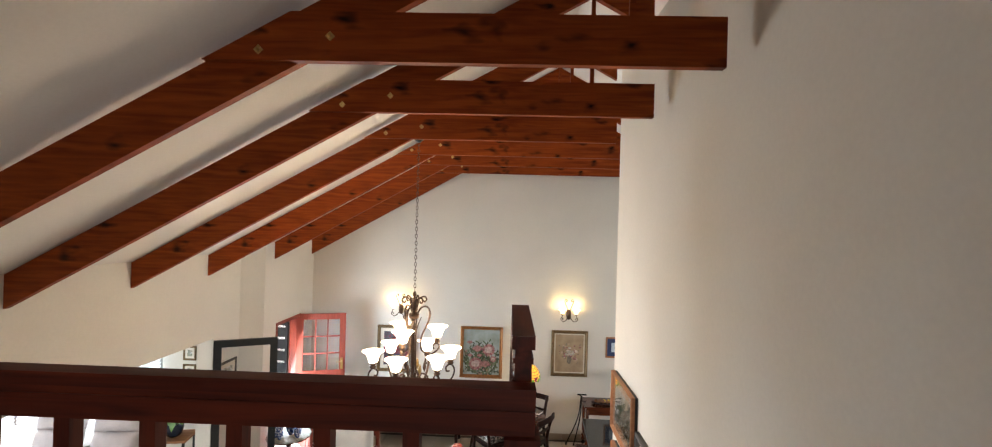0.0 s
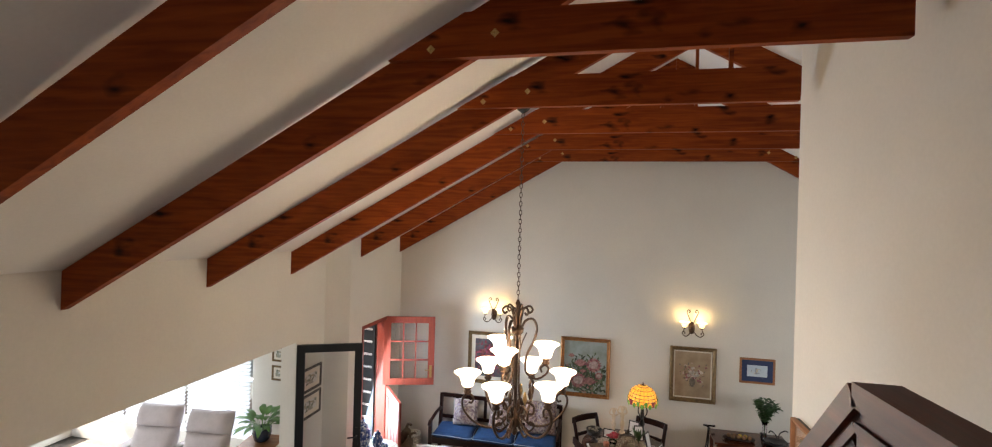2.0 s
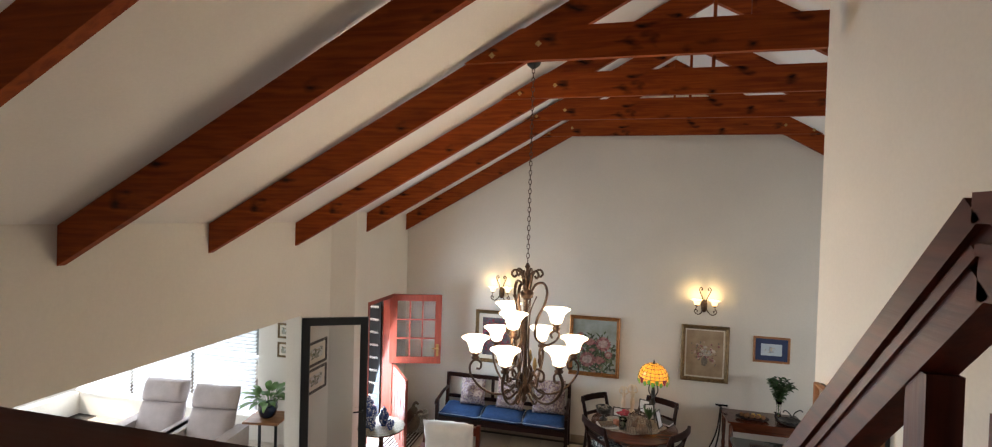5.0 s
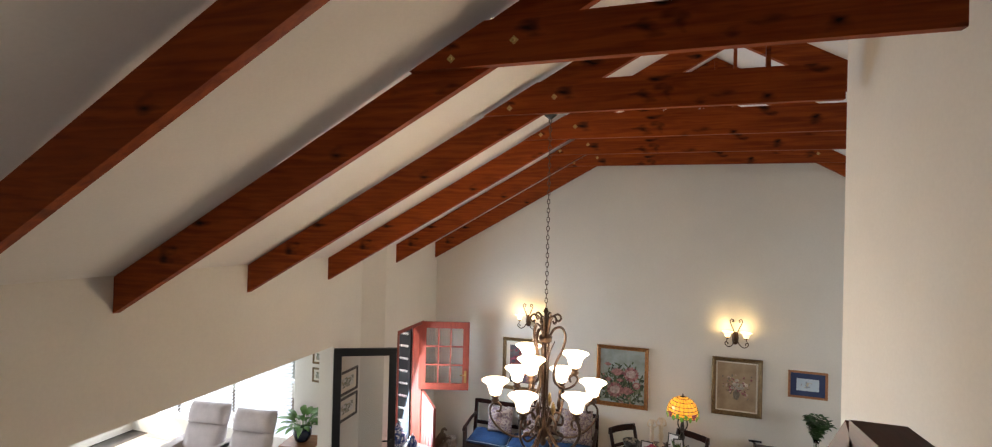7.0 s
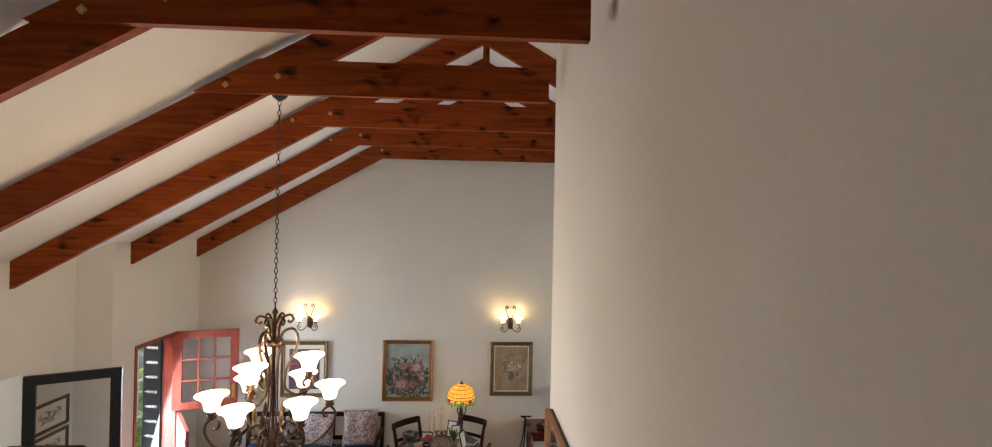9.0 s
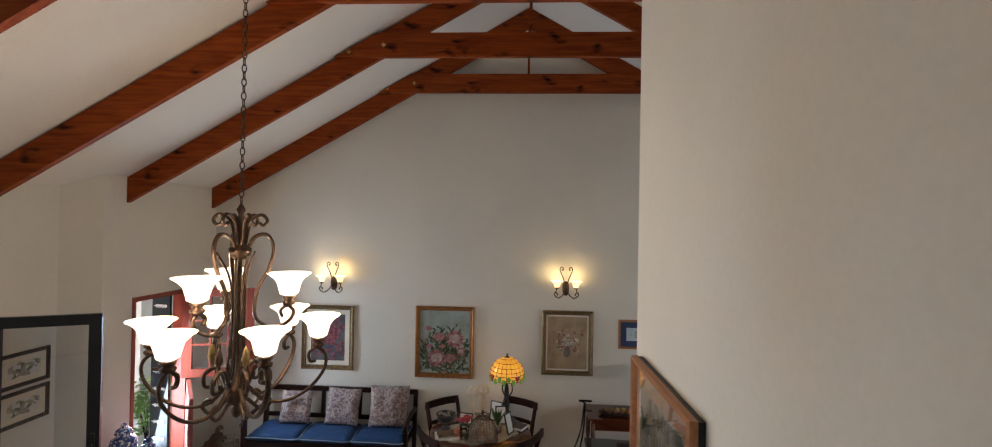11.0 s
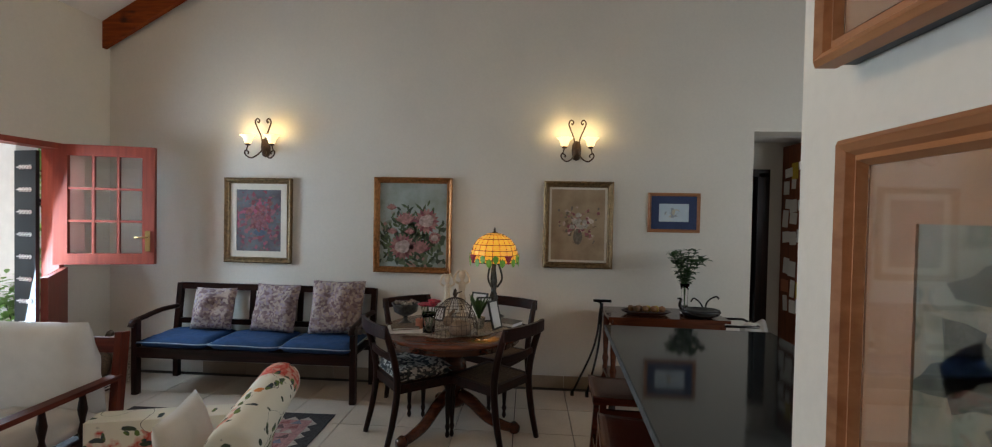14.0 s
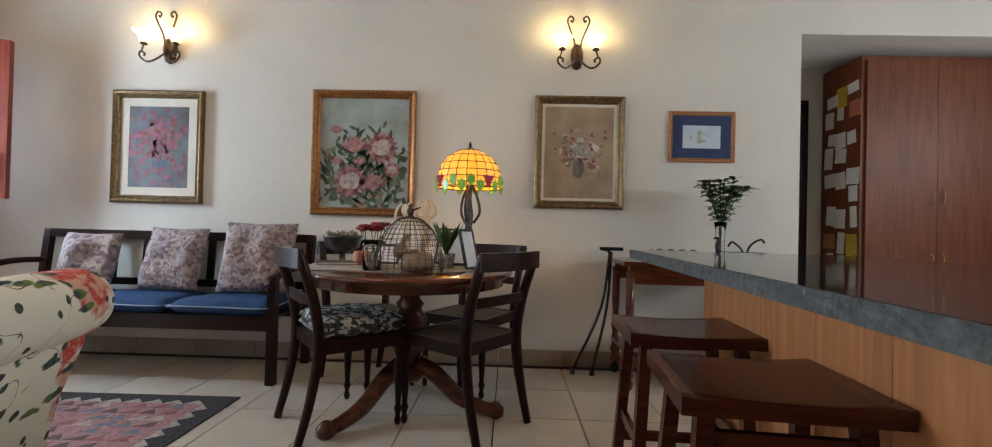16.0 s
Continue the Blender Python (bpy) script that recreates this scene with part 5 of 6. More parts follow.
fl = thing("flower_jar", (0.21, 7.44, TL), 0, "clear glass jar of crimson flowers on the round table", "flowers")
bm = bmesh.new()
lathe(bm, [(0.04, 0), (0.045, 0.01), (0.045, 0.11), (0.055, 0.15), (0.052, 0.15), (0.042, 0.11), (0.041, 0.012), (0.001, 0.008)], seg=20)
part("jar", bm, GLASS, fl)
bm = bmesh.new()
for k in range(9):
    a = k * 2.4
    tube(bm, [(0.02 * math.cos(a), 0.02 * math.sin(a), 0.02), (0.06 * math.cos(a + 1), 0.05 * math.sin(a + 1), 0.20)], 0.0025, 5)
part("stems", bm, PLANT, fl)
for k in range(9):
    a = k * 2.4
    bm = bmesh.new()
    lathe(bm, [(0.001, -0.01), (0.02, -0.004), (0.035, 0.008), (0.022, 0.014), (0.012, 0.012), (0.001, 0.016)], (0.07 * math.cos(a + 1) * (0.4 + 0.07 * k), 0.055 * math.sin(a + 1), 0.20 + 0.012 * (k % 3)), 12, flute=0.15, flutes=6)
    part("flower_head", bm, PINK, fl)

for k, (x, y, s) in enumerate(((0.24, 8.03, 1.0), (0.36, 8.06, 1.08))):
    fg = thing("cherub_figurine", (x, y, TL), 0, "cream resin cherub figurine", "figurine", "cream figurines")
    bm = bmesh.new()
    lathe(bm, [(0.045, 0), (0.045, 0.02), (0.022, 0.04), (0.03, 0.10), (0.036, 0.15), (0.022, 0.20), (0.032, 0.26), (0.03, 0.29), (0.012, 0.31), (0.026, 0.335), (0.03, 0.36), (0.02, 0.39), (0.001, 0.40)], seg=14)
    for s2 in (-1, 1):
        tube(bm, curve([(s2 * 0.028, 0, 0.28), (s2 * 0.065, -0.01, 0.31), (s2 * 0.05, -0.015, 0.37), (s2 * 0.02, -0.01, 0.40)], 5), 0.010, 7)
    bmesh.ops.scale(bm, vec=(0.9 * s, 0.9 * s, 0.9 * s), verts=bm.verts)
    part("figure", bm, CREAMF, fg)


def leaf(bm, base, direction, length, width, droop=0.3, fold=0.15, n=5):
    """One pointed arched leaf of real thickness."""
    d = Vector(direction).normalized()
    s = d.cross(Vector((0, 0, 1)))
    s = s.normalized() if s.length > 1e-3 else Vector((1, 0, 0))
    rows = []
    for i in range(n + 1):
        t = i / n
        c = Vector(base) + d * length * t + Vector((0, 0, -droop * length * t * t))
        w = width * math.sin(math.pi * (0.12 + 0.88 * t)) / 2 if i < n else 0.001
        rows.append([bm.verts.new(c - s * w), bm.verts.new(c + Vector((0, 0, -fold * w))), bm.verts.new(c + s * w)])
    for a, b in zip(rows, rows[1:]):
        for k in (0, 1):
            bm.faces.new((a[k], a[k + 1], b[k + 1], b[k])).smooth = True


fern = thing("small_fern", (0.55, 7.66, TL), 0, "sprig of green fern leaves among the table ornaments", "plant")
bm = bmesh.new()
lathe(bm, [(0.035, 0), (0.05, 0.08), (0.045, 0.08), (0.001, 0.07)], seg=14)
part("pot", bm, LACE, fern)
bm = bmesh.new()
for k in range(16):
    a = rnd.random() * 6.28
    leaf(bm, (0, 0, 0.07), (math.cos(a) * 0.6, math.sin(a) * 0.6, 1.3), 0.17 + 0.07 * rnd.random(), 0.035, 0.15)
part("leaves", bm, PLANT, fern)

for name, at, turn, w, h, lean in (("photo_frame", (0.58, 7.86), 10, 0.13, 0.20, -14), ("photo_frame", (0.50, 7.95), -24, 0.15, 0.22, -14), ("photo_frame", (0.70, 7.64), 62, 0.13, 0.22, -14), ("photo_frame", (0.17, 7.84), -10, 0.16, 0.12, -20)):
    f = thing(name, (*at, TL + 0.001), turn, "silver photo frame standing on the round table", "photo frame", "photo frames")
    bm = bmesh.new()
    m = pose(0, 0, 0, lean, 0, 0)
    for q in ((-w / 2, w / 2, 0, 0.012, 0, 0.014), (-w / 2, w / 2, 0, 0.012, h - 0.014, h), (-w / 2, -w / 2 + 0.014, 0, 0.012, 0.014, h - 0.014), (w / 2 - 0.014, w / 2, 0, 0.012, 0.014, h - 0.014)):
        box(bm, *q, mat=m)
    part("frame", bm, PEWTER, f)
    bm = bmesh.new()
    box(bm, -w / 2 + 0.014, w / 2 - 0.014, 0.003, 0.009, 0.014, h - 0.014, m)
    part("photo", bm, PAPER, f)
for at, turn, w, d, t, mt, lb in (((0.02, 7.50), 12, 0.26, 0.18, 0.02, PAPER, "closed white book"), ((0.02, 7.50, 0.021), 20, 0.20, 0.14, 0.016, CANE, "small tan book"), ((0.76, 7.80), -30, 0.2, 0.15, 0.03, PEWTER, "flat grey box")):
    z = TL + (at[2] if len(at) > 2 else 0)
    b = thing("book", (at[0], at[1], z), turn, lb + " on the round table", "book")
    bm = bmesh.new()
    box(bm, -w / 2, w / 2, -d / 2, d / 2, 0, 0.003)
    box(bm, -w / 2, w / 2, -d / 2, d / 2, t - 0.003, t)
    box(bm, -w / 2, -w / 2 + 0.004, -d / 2, d / 2, 0.003, t - 0.003)
    part("book_cover", bm, mt, b)
    bm = bmesh.new()
    box(bm, -w / 2 + 0.005, w / 2 - 0.006, -d / 2 + 0.005, d / 2 - 0.005, 0.0035, t - 0.0035)
    part("pages", bm, PAPER, b)

# ---- serving trolley and what stands on it ----
cart = thing("serving_trolley", (2.08, 8.24, 0), 0, "dark wooden serving trolley on castors with turned legs", "trolley")
for x in (-0.44, 0.44):
    for y in (-0.18, 0.2):
        bm = bmesh.new()
        lathe(bm, [(0.018, 0.07), (0.034, 0.10), (0.02, 0.13), (0.034, 0.17), (0.022, 0.20), (0.022, 0.30), (0.03, 0.34), (0.02, 0.38), (0.026, 0.5), (0.026, 0.74)], (x, y, 0), 14)
        part("leg", bm, TABLEW, cart)
        bm = bmesh.new()
        lathe(bm, [(0.001, -0.012), (0.032, -0.012), (0.035, 0), (0.032, 0.012), (0.001, 0.012)], (x, y, 0.036), 16, pose(0, 0, 0, 90, 0, 40).to_3x3())
        part("castor", bm, BLACK, cart)
for z, w in ((0.80, 0.98), (0.25, 0.92)):
    bm = bmesh.new()
    box(bm, -w / 2, w / 2, -0.22, 0.25, z - 0.025, z)
    soft(bm, 0.006)
    part("shelf", bm, TABLEW, cart)
bm = bmesh.new()
box(bm, -0.45, 0.45, -0.195, -0.17, 0.66, 0.775)
box(bm, -0.45, 0.45, 0.19, 0.215, 0.66, 0.775)
part("apron", bm, TABLEW, cart)
bm = bmesh.new()
tube(bm, [(0.44, -0.15, 0.74), (0.74, -0.15, 0.74), (0.75, -0.14, 0.74), (0.75, 0.15, 0.74), (0.74, 0.16, 0.74), (0.44, 0.16, 0.74)], 0.011, 8)
part("side_handle", bm, BLACK, cart)
pl = thing("fruit_tray", (1.93, 8.18, 0.80), 0, "oval brown tray of yellow and brown fruit", "tray of fruit")
bm = bmesh.new()
lathe(bm, [(0.10, 0.0), (0.17, 0.008), (0.21, 0.03), (0.205, 0.034), (0.16, 0.014), (0.001, 0.010)], seg=28)
bmesh.ops.scale(bm, vec=(1, 0.55, 1), verts=bm.verts)
part("tray", bm, DARKW, pl)
for k in range(8):
    bm = bmesh.new()
    lathe(bm, [(0.001, -0.03), (0.024, -0.018), (0.03, 0.002), (0.022, 0.02), (0.001, 0.028)], (-0.12 + 0.035 * k, 0.03 * (-1) ** k, 0.045 + 0.008 * (k % 2)), 12)
    part("fruit", bm, (YELLOW, BROWN, YELLOW, BROWN)[k % 4] if k > 2 else BROWN, pl)
va = thing("glass_vase", (2.28, 8.28, 0.80), 0, "tall clear glass vase holding leafy green branches", "vase")
bm = bmesh.new()
lathe(bm, [(0.035, 0), (0.04, 0.01), (0.028, 0.08), (0.03, 0.20), (0.042, 0.26), (0.039, 0.26), (0.027, 0.20), (0.025, 0.08), (0.03, 0.015), (0.001, 0.01)], seg=20)
part("vase_body", bm, GLASS, va)
bm, bl = bmesh.new(), bmesh.new()
for k in range(10):
    a, lean = k * 2.4, 0.08 + 0.04 * (k % 3)
    pts = curve([(0, 0, 0.02), (0.01 * math.cos(a), 0.01 * math.sin(a), 0.24), (lean * 0.6 * math.cos(a), lean * 0.6 * math.sin(a), 0.42), (lean * math.cos(a), lean * math.sin(a), 0.54 - 0.03 * (k % 3))], 5)
    tube(bm, pts, 0.003, 5)
    for i in range(6, len(pts)):
        for s in (0, 2.1, 4.2):
            b = a + s + i * 1.1
            leaf(bl, pts[i], (math.cos(b), math.sin(b), 0.15 + 0.25 * ((i + k) % 4)), 0.075, 0.04, 0.35)
part("branches", bm, PLANTD, va)
part("leaves", bl, PLANTD, va)
dk = thing("black_bird_dish", (2.36, 8.12, 0.80), 0, "shiny black dish shaped like a bird", "ornament")
bm = bmesh.new()
lathe(bm, [(0.08, 0), (0.14, 0.02), (0.165, 0.05), (0.155, 0.07), (0.13, 0.06), (0.001, 0.03)], seg=28)
bmesh.ops.scale(bm, vec=(1.0, 0.7, 1), verts=bm.verts)
tube(bm, curve([(-0.14, 0, 0.05), (-0.17, 0, 0.10), (-0.16, 0, 0.15), (-0.19, 0, 0.155)], 5), 0.016, 8, taper=lambda t: 1 - 0.6 * t)
part("dish", bm, BLACK, dk)
ck = thing("walking_sticks", (1.50, 8.38, 0), 0, "pair of black walking sticks leaning beside the trolley", "walking stick")
for k, x in enumerate((-0.16, -0.03)):
    bm = bmesh.new()
    tube(bm, curve([(x, -0.02 * k, 0.02), (x * 0.3 + 0.08, 0.03, 0.45), (0.09 + 0.01 * k, 0.05, 0.84)], 4), 0.010, 8)
    tube(bm, [(0.09, 0.05, 0.84), (0.02, 0.05, 0.86), (0.18, 0.05, 0.86)], 0.013, 8)
    lathe(bm, [(0.018, 0), (0.014, 0.04)], (x, -0.02 * k, 0), 10)
    part("stick", bm, BLACK, ck)

# ---- counter ----
cnt = thing("breakfast_counter", (1.44, 7.30, 0), -3.2, "breakfast counter with orange wood front under a black granite top", "counter")
bm = bmesh.new()
box(bm, 0.306, 1.0, -2.25, -0.12, 0, 0.862)
part("counter_body", bm, CHERRY, cnt)
for k in range(8):
    bm = bmesh.new()
    box(bm, 0.289, 0.304, -2.25 + 0.266 * k + 0.001, -2.25 + 0.266 * (k + 1) - 0.001, 0.02, 0.862)
    part("front_board", bm, PANEL, cnt)
bm = bmesh.new()
box(bm, 0.304, 1.0, -0.118, -0.10, 0.02, 0.862)
part("end_board", bm, PANEL, cnt)
top = thing("granite_worktop", (1.44, 7.30, 0.863), -3.2, "polished black granite worktop with rough-hewn grey edge", "worktop")
bm = bmesh.new()
box(bm, 0.004, 1.05, -2.26, -0.004, 0.0, 0.0375)
part("slab", bm, GRANITE, top)
bm = bmesh.new()
rnd = random.Random(9)
for x0, y0, x1, y1 in ((0, -2.26, 0, 0), (0, 0, 1.05, 0)):
    n = 60
    grid = []
    for i in range(n + 1):
        t = i / n
        col = []
        for z in (0.0, 0.012, 0.025, 0.0365):
            j = 0.004 * (rnd.random() - 0.5) if 0 < z < 0.036 else 0
            p = Vector((x0 + (x1 - x0) * t, y0 + (y1 - y0) * t, z))
            p += Vector((-1, 0, 0)) * (0.002 + j) if x0 == x1 else Vector((0, 1, 0)) * (0.002 + j)
            col.append(bm.verts.new(p))
        grid.append(col)
    inner = [[bm.verts.new((c.co.x + (0.006 if x0 == x1 else 0), c.co.y - (0 if x0 == x1 else 0.006), c.co.z)) for c in (col[0], col[-1])] for col in grid]
    for a, b, p, q in zip(grid, grid[1:], inner, inner[1:]):
        for k in range(3):
            bm.faces.new((a[k], b[k], b[k + 1], a[k + 1]))
        bm.faces.new((a[3], b[3], q[1], p[1])), bm.faces.new((a[0], p[0], q[0], b[0]))
part("hewn_edge", bm, GRANEDGE, top)


def stool(at, turn):
    s = thing("bar_stool", (*at, 0), turn, "dark red-brown wooden bar stool with a shaped rectangular seat", "stool", "stools at the counter")
    bm = bmesh.new()
    n = 10
    vt = {}
    for i in range(n + 1):
        for j in range(n + 1):
            u, v = 2 * i / n - 1, 2 * j / n - 1
            z = 0.66 - 0.012 * (1 - u * u)
            for k, zz in ((0, z), (1, 0.622)):
                vt[i, j, k] = bm.verts.new((u * 0.21, v * 0.185, zz))
    for i in range(n):
        for j in range(n):
            bm.faces.new([vt[q] for q in ((i, j, 0), (i + 1, j, 0), (i + 1, j + 1, 0), (i, j + 1, 0))]).smooth = True
            bm.faces.new([vt[q] for q in ((i, j + 1, 1), (i + 1, j + 1, 1), (i + 1, j, 1), (i, j, 1))])
    for i in range(n):
        for j in (0, n):
            bm.faces.new([vt[q] for q in ((i, j, 0), (i, j, 1), (i + 1, j, 1), (i + 1, j, 0))])
            bm.faces.new([vt[q] for q in ((j, i, 0), (j, i + 1, 0), (j, i + 1, 1), (j, i, 1))])
    soft(bm, 0.008, 2)
    part("seat", bm, STOOLW, s)
    for sx in (-1, 1):
        for sy in (-1, 1):
            bm = bmesh.new()
            bar(bm, (sx * 0.19, sy * 0.175, 0), (sx * 0.15, sy * 0.125, 0.622), 0.036, 0.036, (0, 1, 0))
            soft(bm, 0.004, 1)
            part("leg", bm, STOOLW, s)
    for z, sy in ((0.2, -1), (0.2, 1), (0.56, 1), (0.56, -1)):
        bm = bmesh.new()
        w, d = 0.19 - 0.04 * z / 0.62, 0.175 - 0.05 * z / 0.62
        bar(bm, (-w, sy * d, z), (w, sy * d, z), 0.018, 0.035)
        part("stretcher", bm, STOOLW, s)
    for sx in (-1, 1):
        bm = bmesh.new()
        w, d = 0.19 - 0.04 * 0.3 / 0.62, 0.175 - 0.05 * 0.3 / 0.62
        bar(bm, (sx * w, -d, 0.3), (sx * w, d, 0.3), 0.018, 0.035)
        part("stretcher", bm, STOOLW, s)


for x, y, t in ((1.495, 6.80, -3), (1.46, 6.23, -6), (1.49, 5.63, -3)):
    stool((x, y), t)

# ---- tall kitchen cupboard ----
cb = thing("tall_cupboard", (3.6, 8.84, 0), 0, "tall cherry wood built-in cupboard with paired doors", "cupboard")
bm = bmesh.new()
box(bm, 0, 1.66, 0.02, 0.47, 0.0, 2.4)
part("cupboard_body", bm, CHERRY, cb)
for k in range(3):
    for z0, z1 in ((0.08, 2.36),):
        bm = bmesh.new()
        box(bm, 0.03 + 0.54 * k + 0.002, 0.03 + 0.54 * (k + 1) - 0.002, 0, 0.018, z0, z1)
        d = part("cupboard_door", bm, CHERRY, cb)
        for z in (0.75, 1.25):
            bm = bmesh.new()
            x = 0.03 + 0.54 * (k + 1) - 0.04 if k % 2 == 0 else 0.03 + 0.54 * k + 0.04
            tube(bm, [(x, 0, z), (x, -0.02, z + 0.01), (x, -0.024, z + 0.06), (x, -0.02, z + 0.11), (x, 0, z + 0.12)], 0.004, 6)
            part("door_handle", bm, BRASS, d)
rnd = random.Random(21)
k = 0
for z in [0.75 + 0.17 * i for i in range(9)]:
    for y in (8.93, 9.06, 9.19):
        if rnd.random() < 0.12:
            continue
        w, h = 0.07 + 0.07 * rnd.random(), 0.08 + 0.10 * rnd.random()
        n = thing("paper_note", (3.598, y + 0.05 * rnd.random() - 0.02, z + 0.07 * rnd.random()), -90, ("yellow" if k % 19 == 3 else "red" if k % 13 == 5 else "white") + " paper note pinned to the side of the cupboard", "note", "pinned notes")
        bm = bmesh.new()
        box(bm, -w / 2, w / 2, -0.0015 - 0.0015 * (k % 3), 0, -h / 2, h / 2, pose(0, 0, 0, 0, rnd.uniform(-6, 6), 0))
        part("sheet", bm, YELLOW if k % 19 == 3 else CANDLE if k % 13 == 5 else PAPER, n)
        k += 1

# ---- armchairs ----
ac = thing("cushioned_armchair", (-1.83, 6.33, 0), 183, "dark wooden armchair with loose white cushions", "armchair")
for sx in (-1, 1):
    bm = bmesh.new()
    bar(bm, (sx * 0.33, -0.33, 0.0), (sx * 0.33, -0.42, 0.88), 0.045, 0.06, (0, 1, 0))
    soft(bm, 0.006, 1)
    part("back_post", bm, RAILZ, ac)
    bm = bmesh.new()
    lathe(bm, [(0.018, 0), (0.03, 0.06), (0.022, 0.12), (0.032, 0.3), (0.02, 0.42), (0.03, 0.5), (0.022, 0.60)], (sx * 0.33, 0.33, 0), 14)
    part("front_leg", bm, DARKZ, ac)
    bm = bmesh.new()
    bar(bm, (sx * 0.33, -0.38, 0.62), (sx * 0.33, 0.40, 0.62), 0.065, 0.028)
    soft(bm, 0.008)
    part("arm", bm, RAILW, ac)
    for y in (-0.15, 0.08):
        bm = bmesh.new()
        lathe(bm, [(0.014, 0.34), (0.022, 0.40), (0.012, 0.45), (0.024, 0.52), (0.013, 0.60)], (sx * 0.33, y, 0), 12)
        part("arm_spindle", bm, DARKZ, ac)
bm = bmesh.new()
for y in (-0.33, 0.33):
    bar(bm, (-0.33, y, 0.32), (0.33, y, 0.32), 0.03, 0.07)
for sx in (-1, 1):
    bar(bm, (sx * 0.33, -0.33, 0.32), (sx * 0.33, 0.33, 0.32), 0.03, 0.07)
part("seat_frame", bm, DARKW, ac)
bm = bmesh.new()
bar(bm, (-0.33, -0.415, 0.80), (0.33, -0.415, 0.80), 0.03, 0.09)
part("top_rail", bm, RAILX, ac)
for nm, m, h, lb in (("seat_cushion", pose(0, 0, 0.34), 0.15, "white cotton seat cushion of the armchair"), ("back_cushion", pose(0, -0.27, 0.70, 78, 0, 0), 0.20, "plump white cotton back cushion leaning in the armchair")):
    c = thing(nm, (-1.83, 6.33, 0), 183, lb, "cushion")
    bm = bmesh.new()
    pillow(bm, 0.62, 0.60 if h < 0.2 else 0.58, h, m @ Matrix.Translation((0, 0, 0 if h < 0.2 else -0.1)), n=14, e=5, crumple=0.03, seed=h)
    part("cover", bm, WHITEC, c)

fa = thing("floral_armchair", (-0.74, 5.95, 0), 106, "armchair in cream linen printed with red flowers and leaves", "armchair")


def slab(bm, x0, x1, y0, y1, z0, z1, r):
    box(bm, x0, x1, y0, y1, z0, z1)
    soft(bm, r, 4)


bm = bmesh.new()
slab(bm, -0.36, 0.36, -0.36, 0.36, 0.14, 0.44, 0.05)
part("seat_base", bm, FLORAL, fa)
bm = bmesh.new()
rings = []
for z, y0, y1 in ((0.12, -0.42, -0.28), (0.30, -0.44, -0.29), (0.48, -0.48, -0.32), (0.62, -0.53, -0.36), (0.76, -0.56, -0.40)):
    rings.append([bm.verts.new((x, y, z)) for x, y in ((-0.37, y0), (0.37, y0), (0.37, y1), (-0.37, y1))])
for p, q in zip(rings, rings[1:]):
    for k in range(4):
        bm.faces.new((p[k], p[(k + 1) % 4], q[(k + 1) % 4], q[k]))
bm.faces.new(rings[0][::-1]), bm.faces.new(rings[-1])
soft(bm, 0.03, 3)
part("backrest", bm, FLORAL, fa)
bm = bmesh.new()
tube(bm, [(-0.40, -0.50, 0.74), (-0.395, -0.50, 0.74), (-0.36, -0.50, 0.74), (0.36, -0.50, 0.74), (0.395, -0.50, 0.74), (0.40, -0.50, 0.74)], 0.10, 22, taper=lambda s: 0.75 if s in (0, 1) else 0.94 if s in (0.2, 0.8) else 1)
part("rolled_top", bm, FLORAL, fa)
for sx in (-1, 1):
    bm = bmesh.new()
    slab(bm, sx * 0.40 - 0.07, sx * 0.40 + 0.07, -0.38, 0.36, 0.14, 0.60, 0.06)
    part("arm", bm, FLORAL, fa)
for sx in (-1, 1):
    for sy in (-1, 1):
        bm = bmesh.new()
        lathe(bm, [(0.015, 0), (0.025, 0.14)], (sx * 0.36, sy * 0.30, 0), 10)
        part("leg", bm, DARKZ, fa)
c = thing("white_cushion", (-0.74, 5.95, 0.44), 106, "white cotton cushion leaning in the floral armchair", "cushion")
bm = bmesh.new()
pillow(bm, 0.40, 0.36, 0.13, pose(-0.02, -0.22, 0.175, 74, 0, 0) @ Matrix.Translation((0, 0, -0.06)), n=12, e=3, crumple=0.02)
part("cover", bm, WHITEC, c)

# ---- rug ----
rug = thing("kelim_rug", (-1.42, 7.02, 0), 1, "kelim rug in pinks and greys with black and white zigzag border", "rug")
RUGD = material("charcoal rug wool", (0.045, 0.042, 0.045), 0.95, vary=0.2, scale=60, bump=0.5)
RUGP = [material(n, c, 0.95, vary=0.15, scale=60, bump=0.5) for n, c in (("rose wool", (0.36, 0.13, 0.13)), ("pink wool", (0.46, 0.24, 0.23)), ("grey blue wool", (0.20, 0.21, 0.27)), ("cream wool", (0.50, 0.43, 0.36)), ("dusky wool", (0.16, 0.09, 0.09)))]
bm = bmesh.new()
RW, RL = 0.84, 0.70
box(bm, -RW, RW, -RL, RL, 0.001, 0.006)
part("border", bm, RUGD, rug)
bms = [bmesh.new() for _ in RUGP]
box(bms[1], -RW + 0.13, RW - 0.13, -RL + 0.13, RL - 0.13, 0.0065, 0.008)
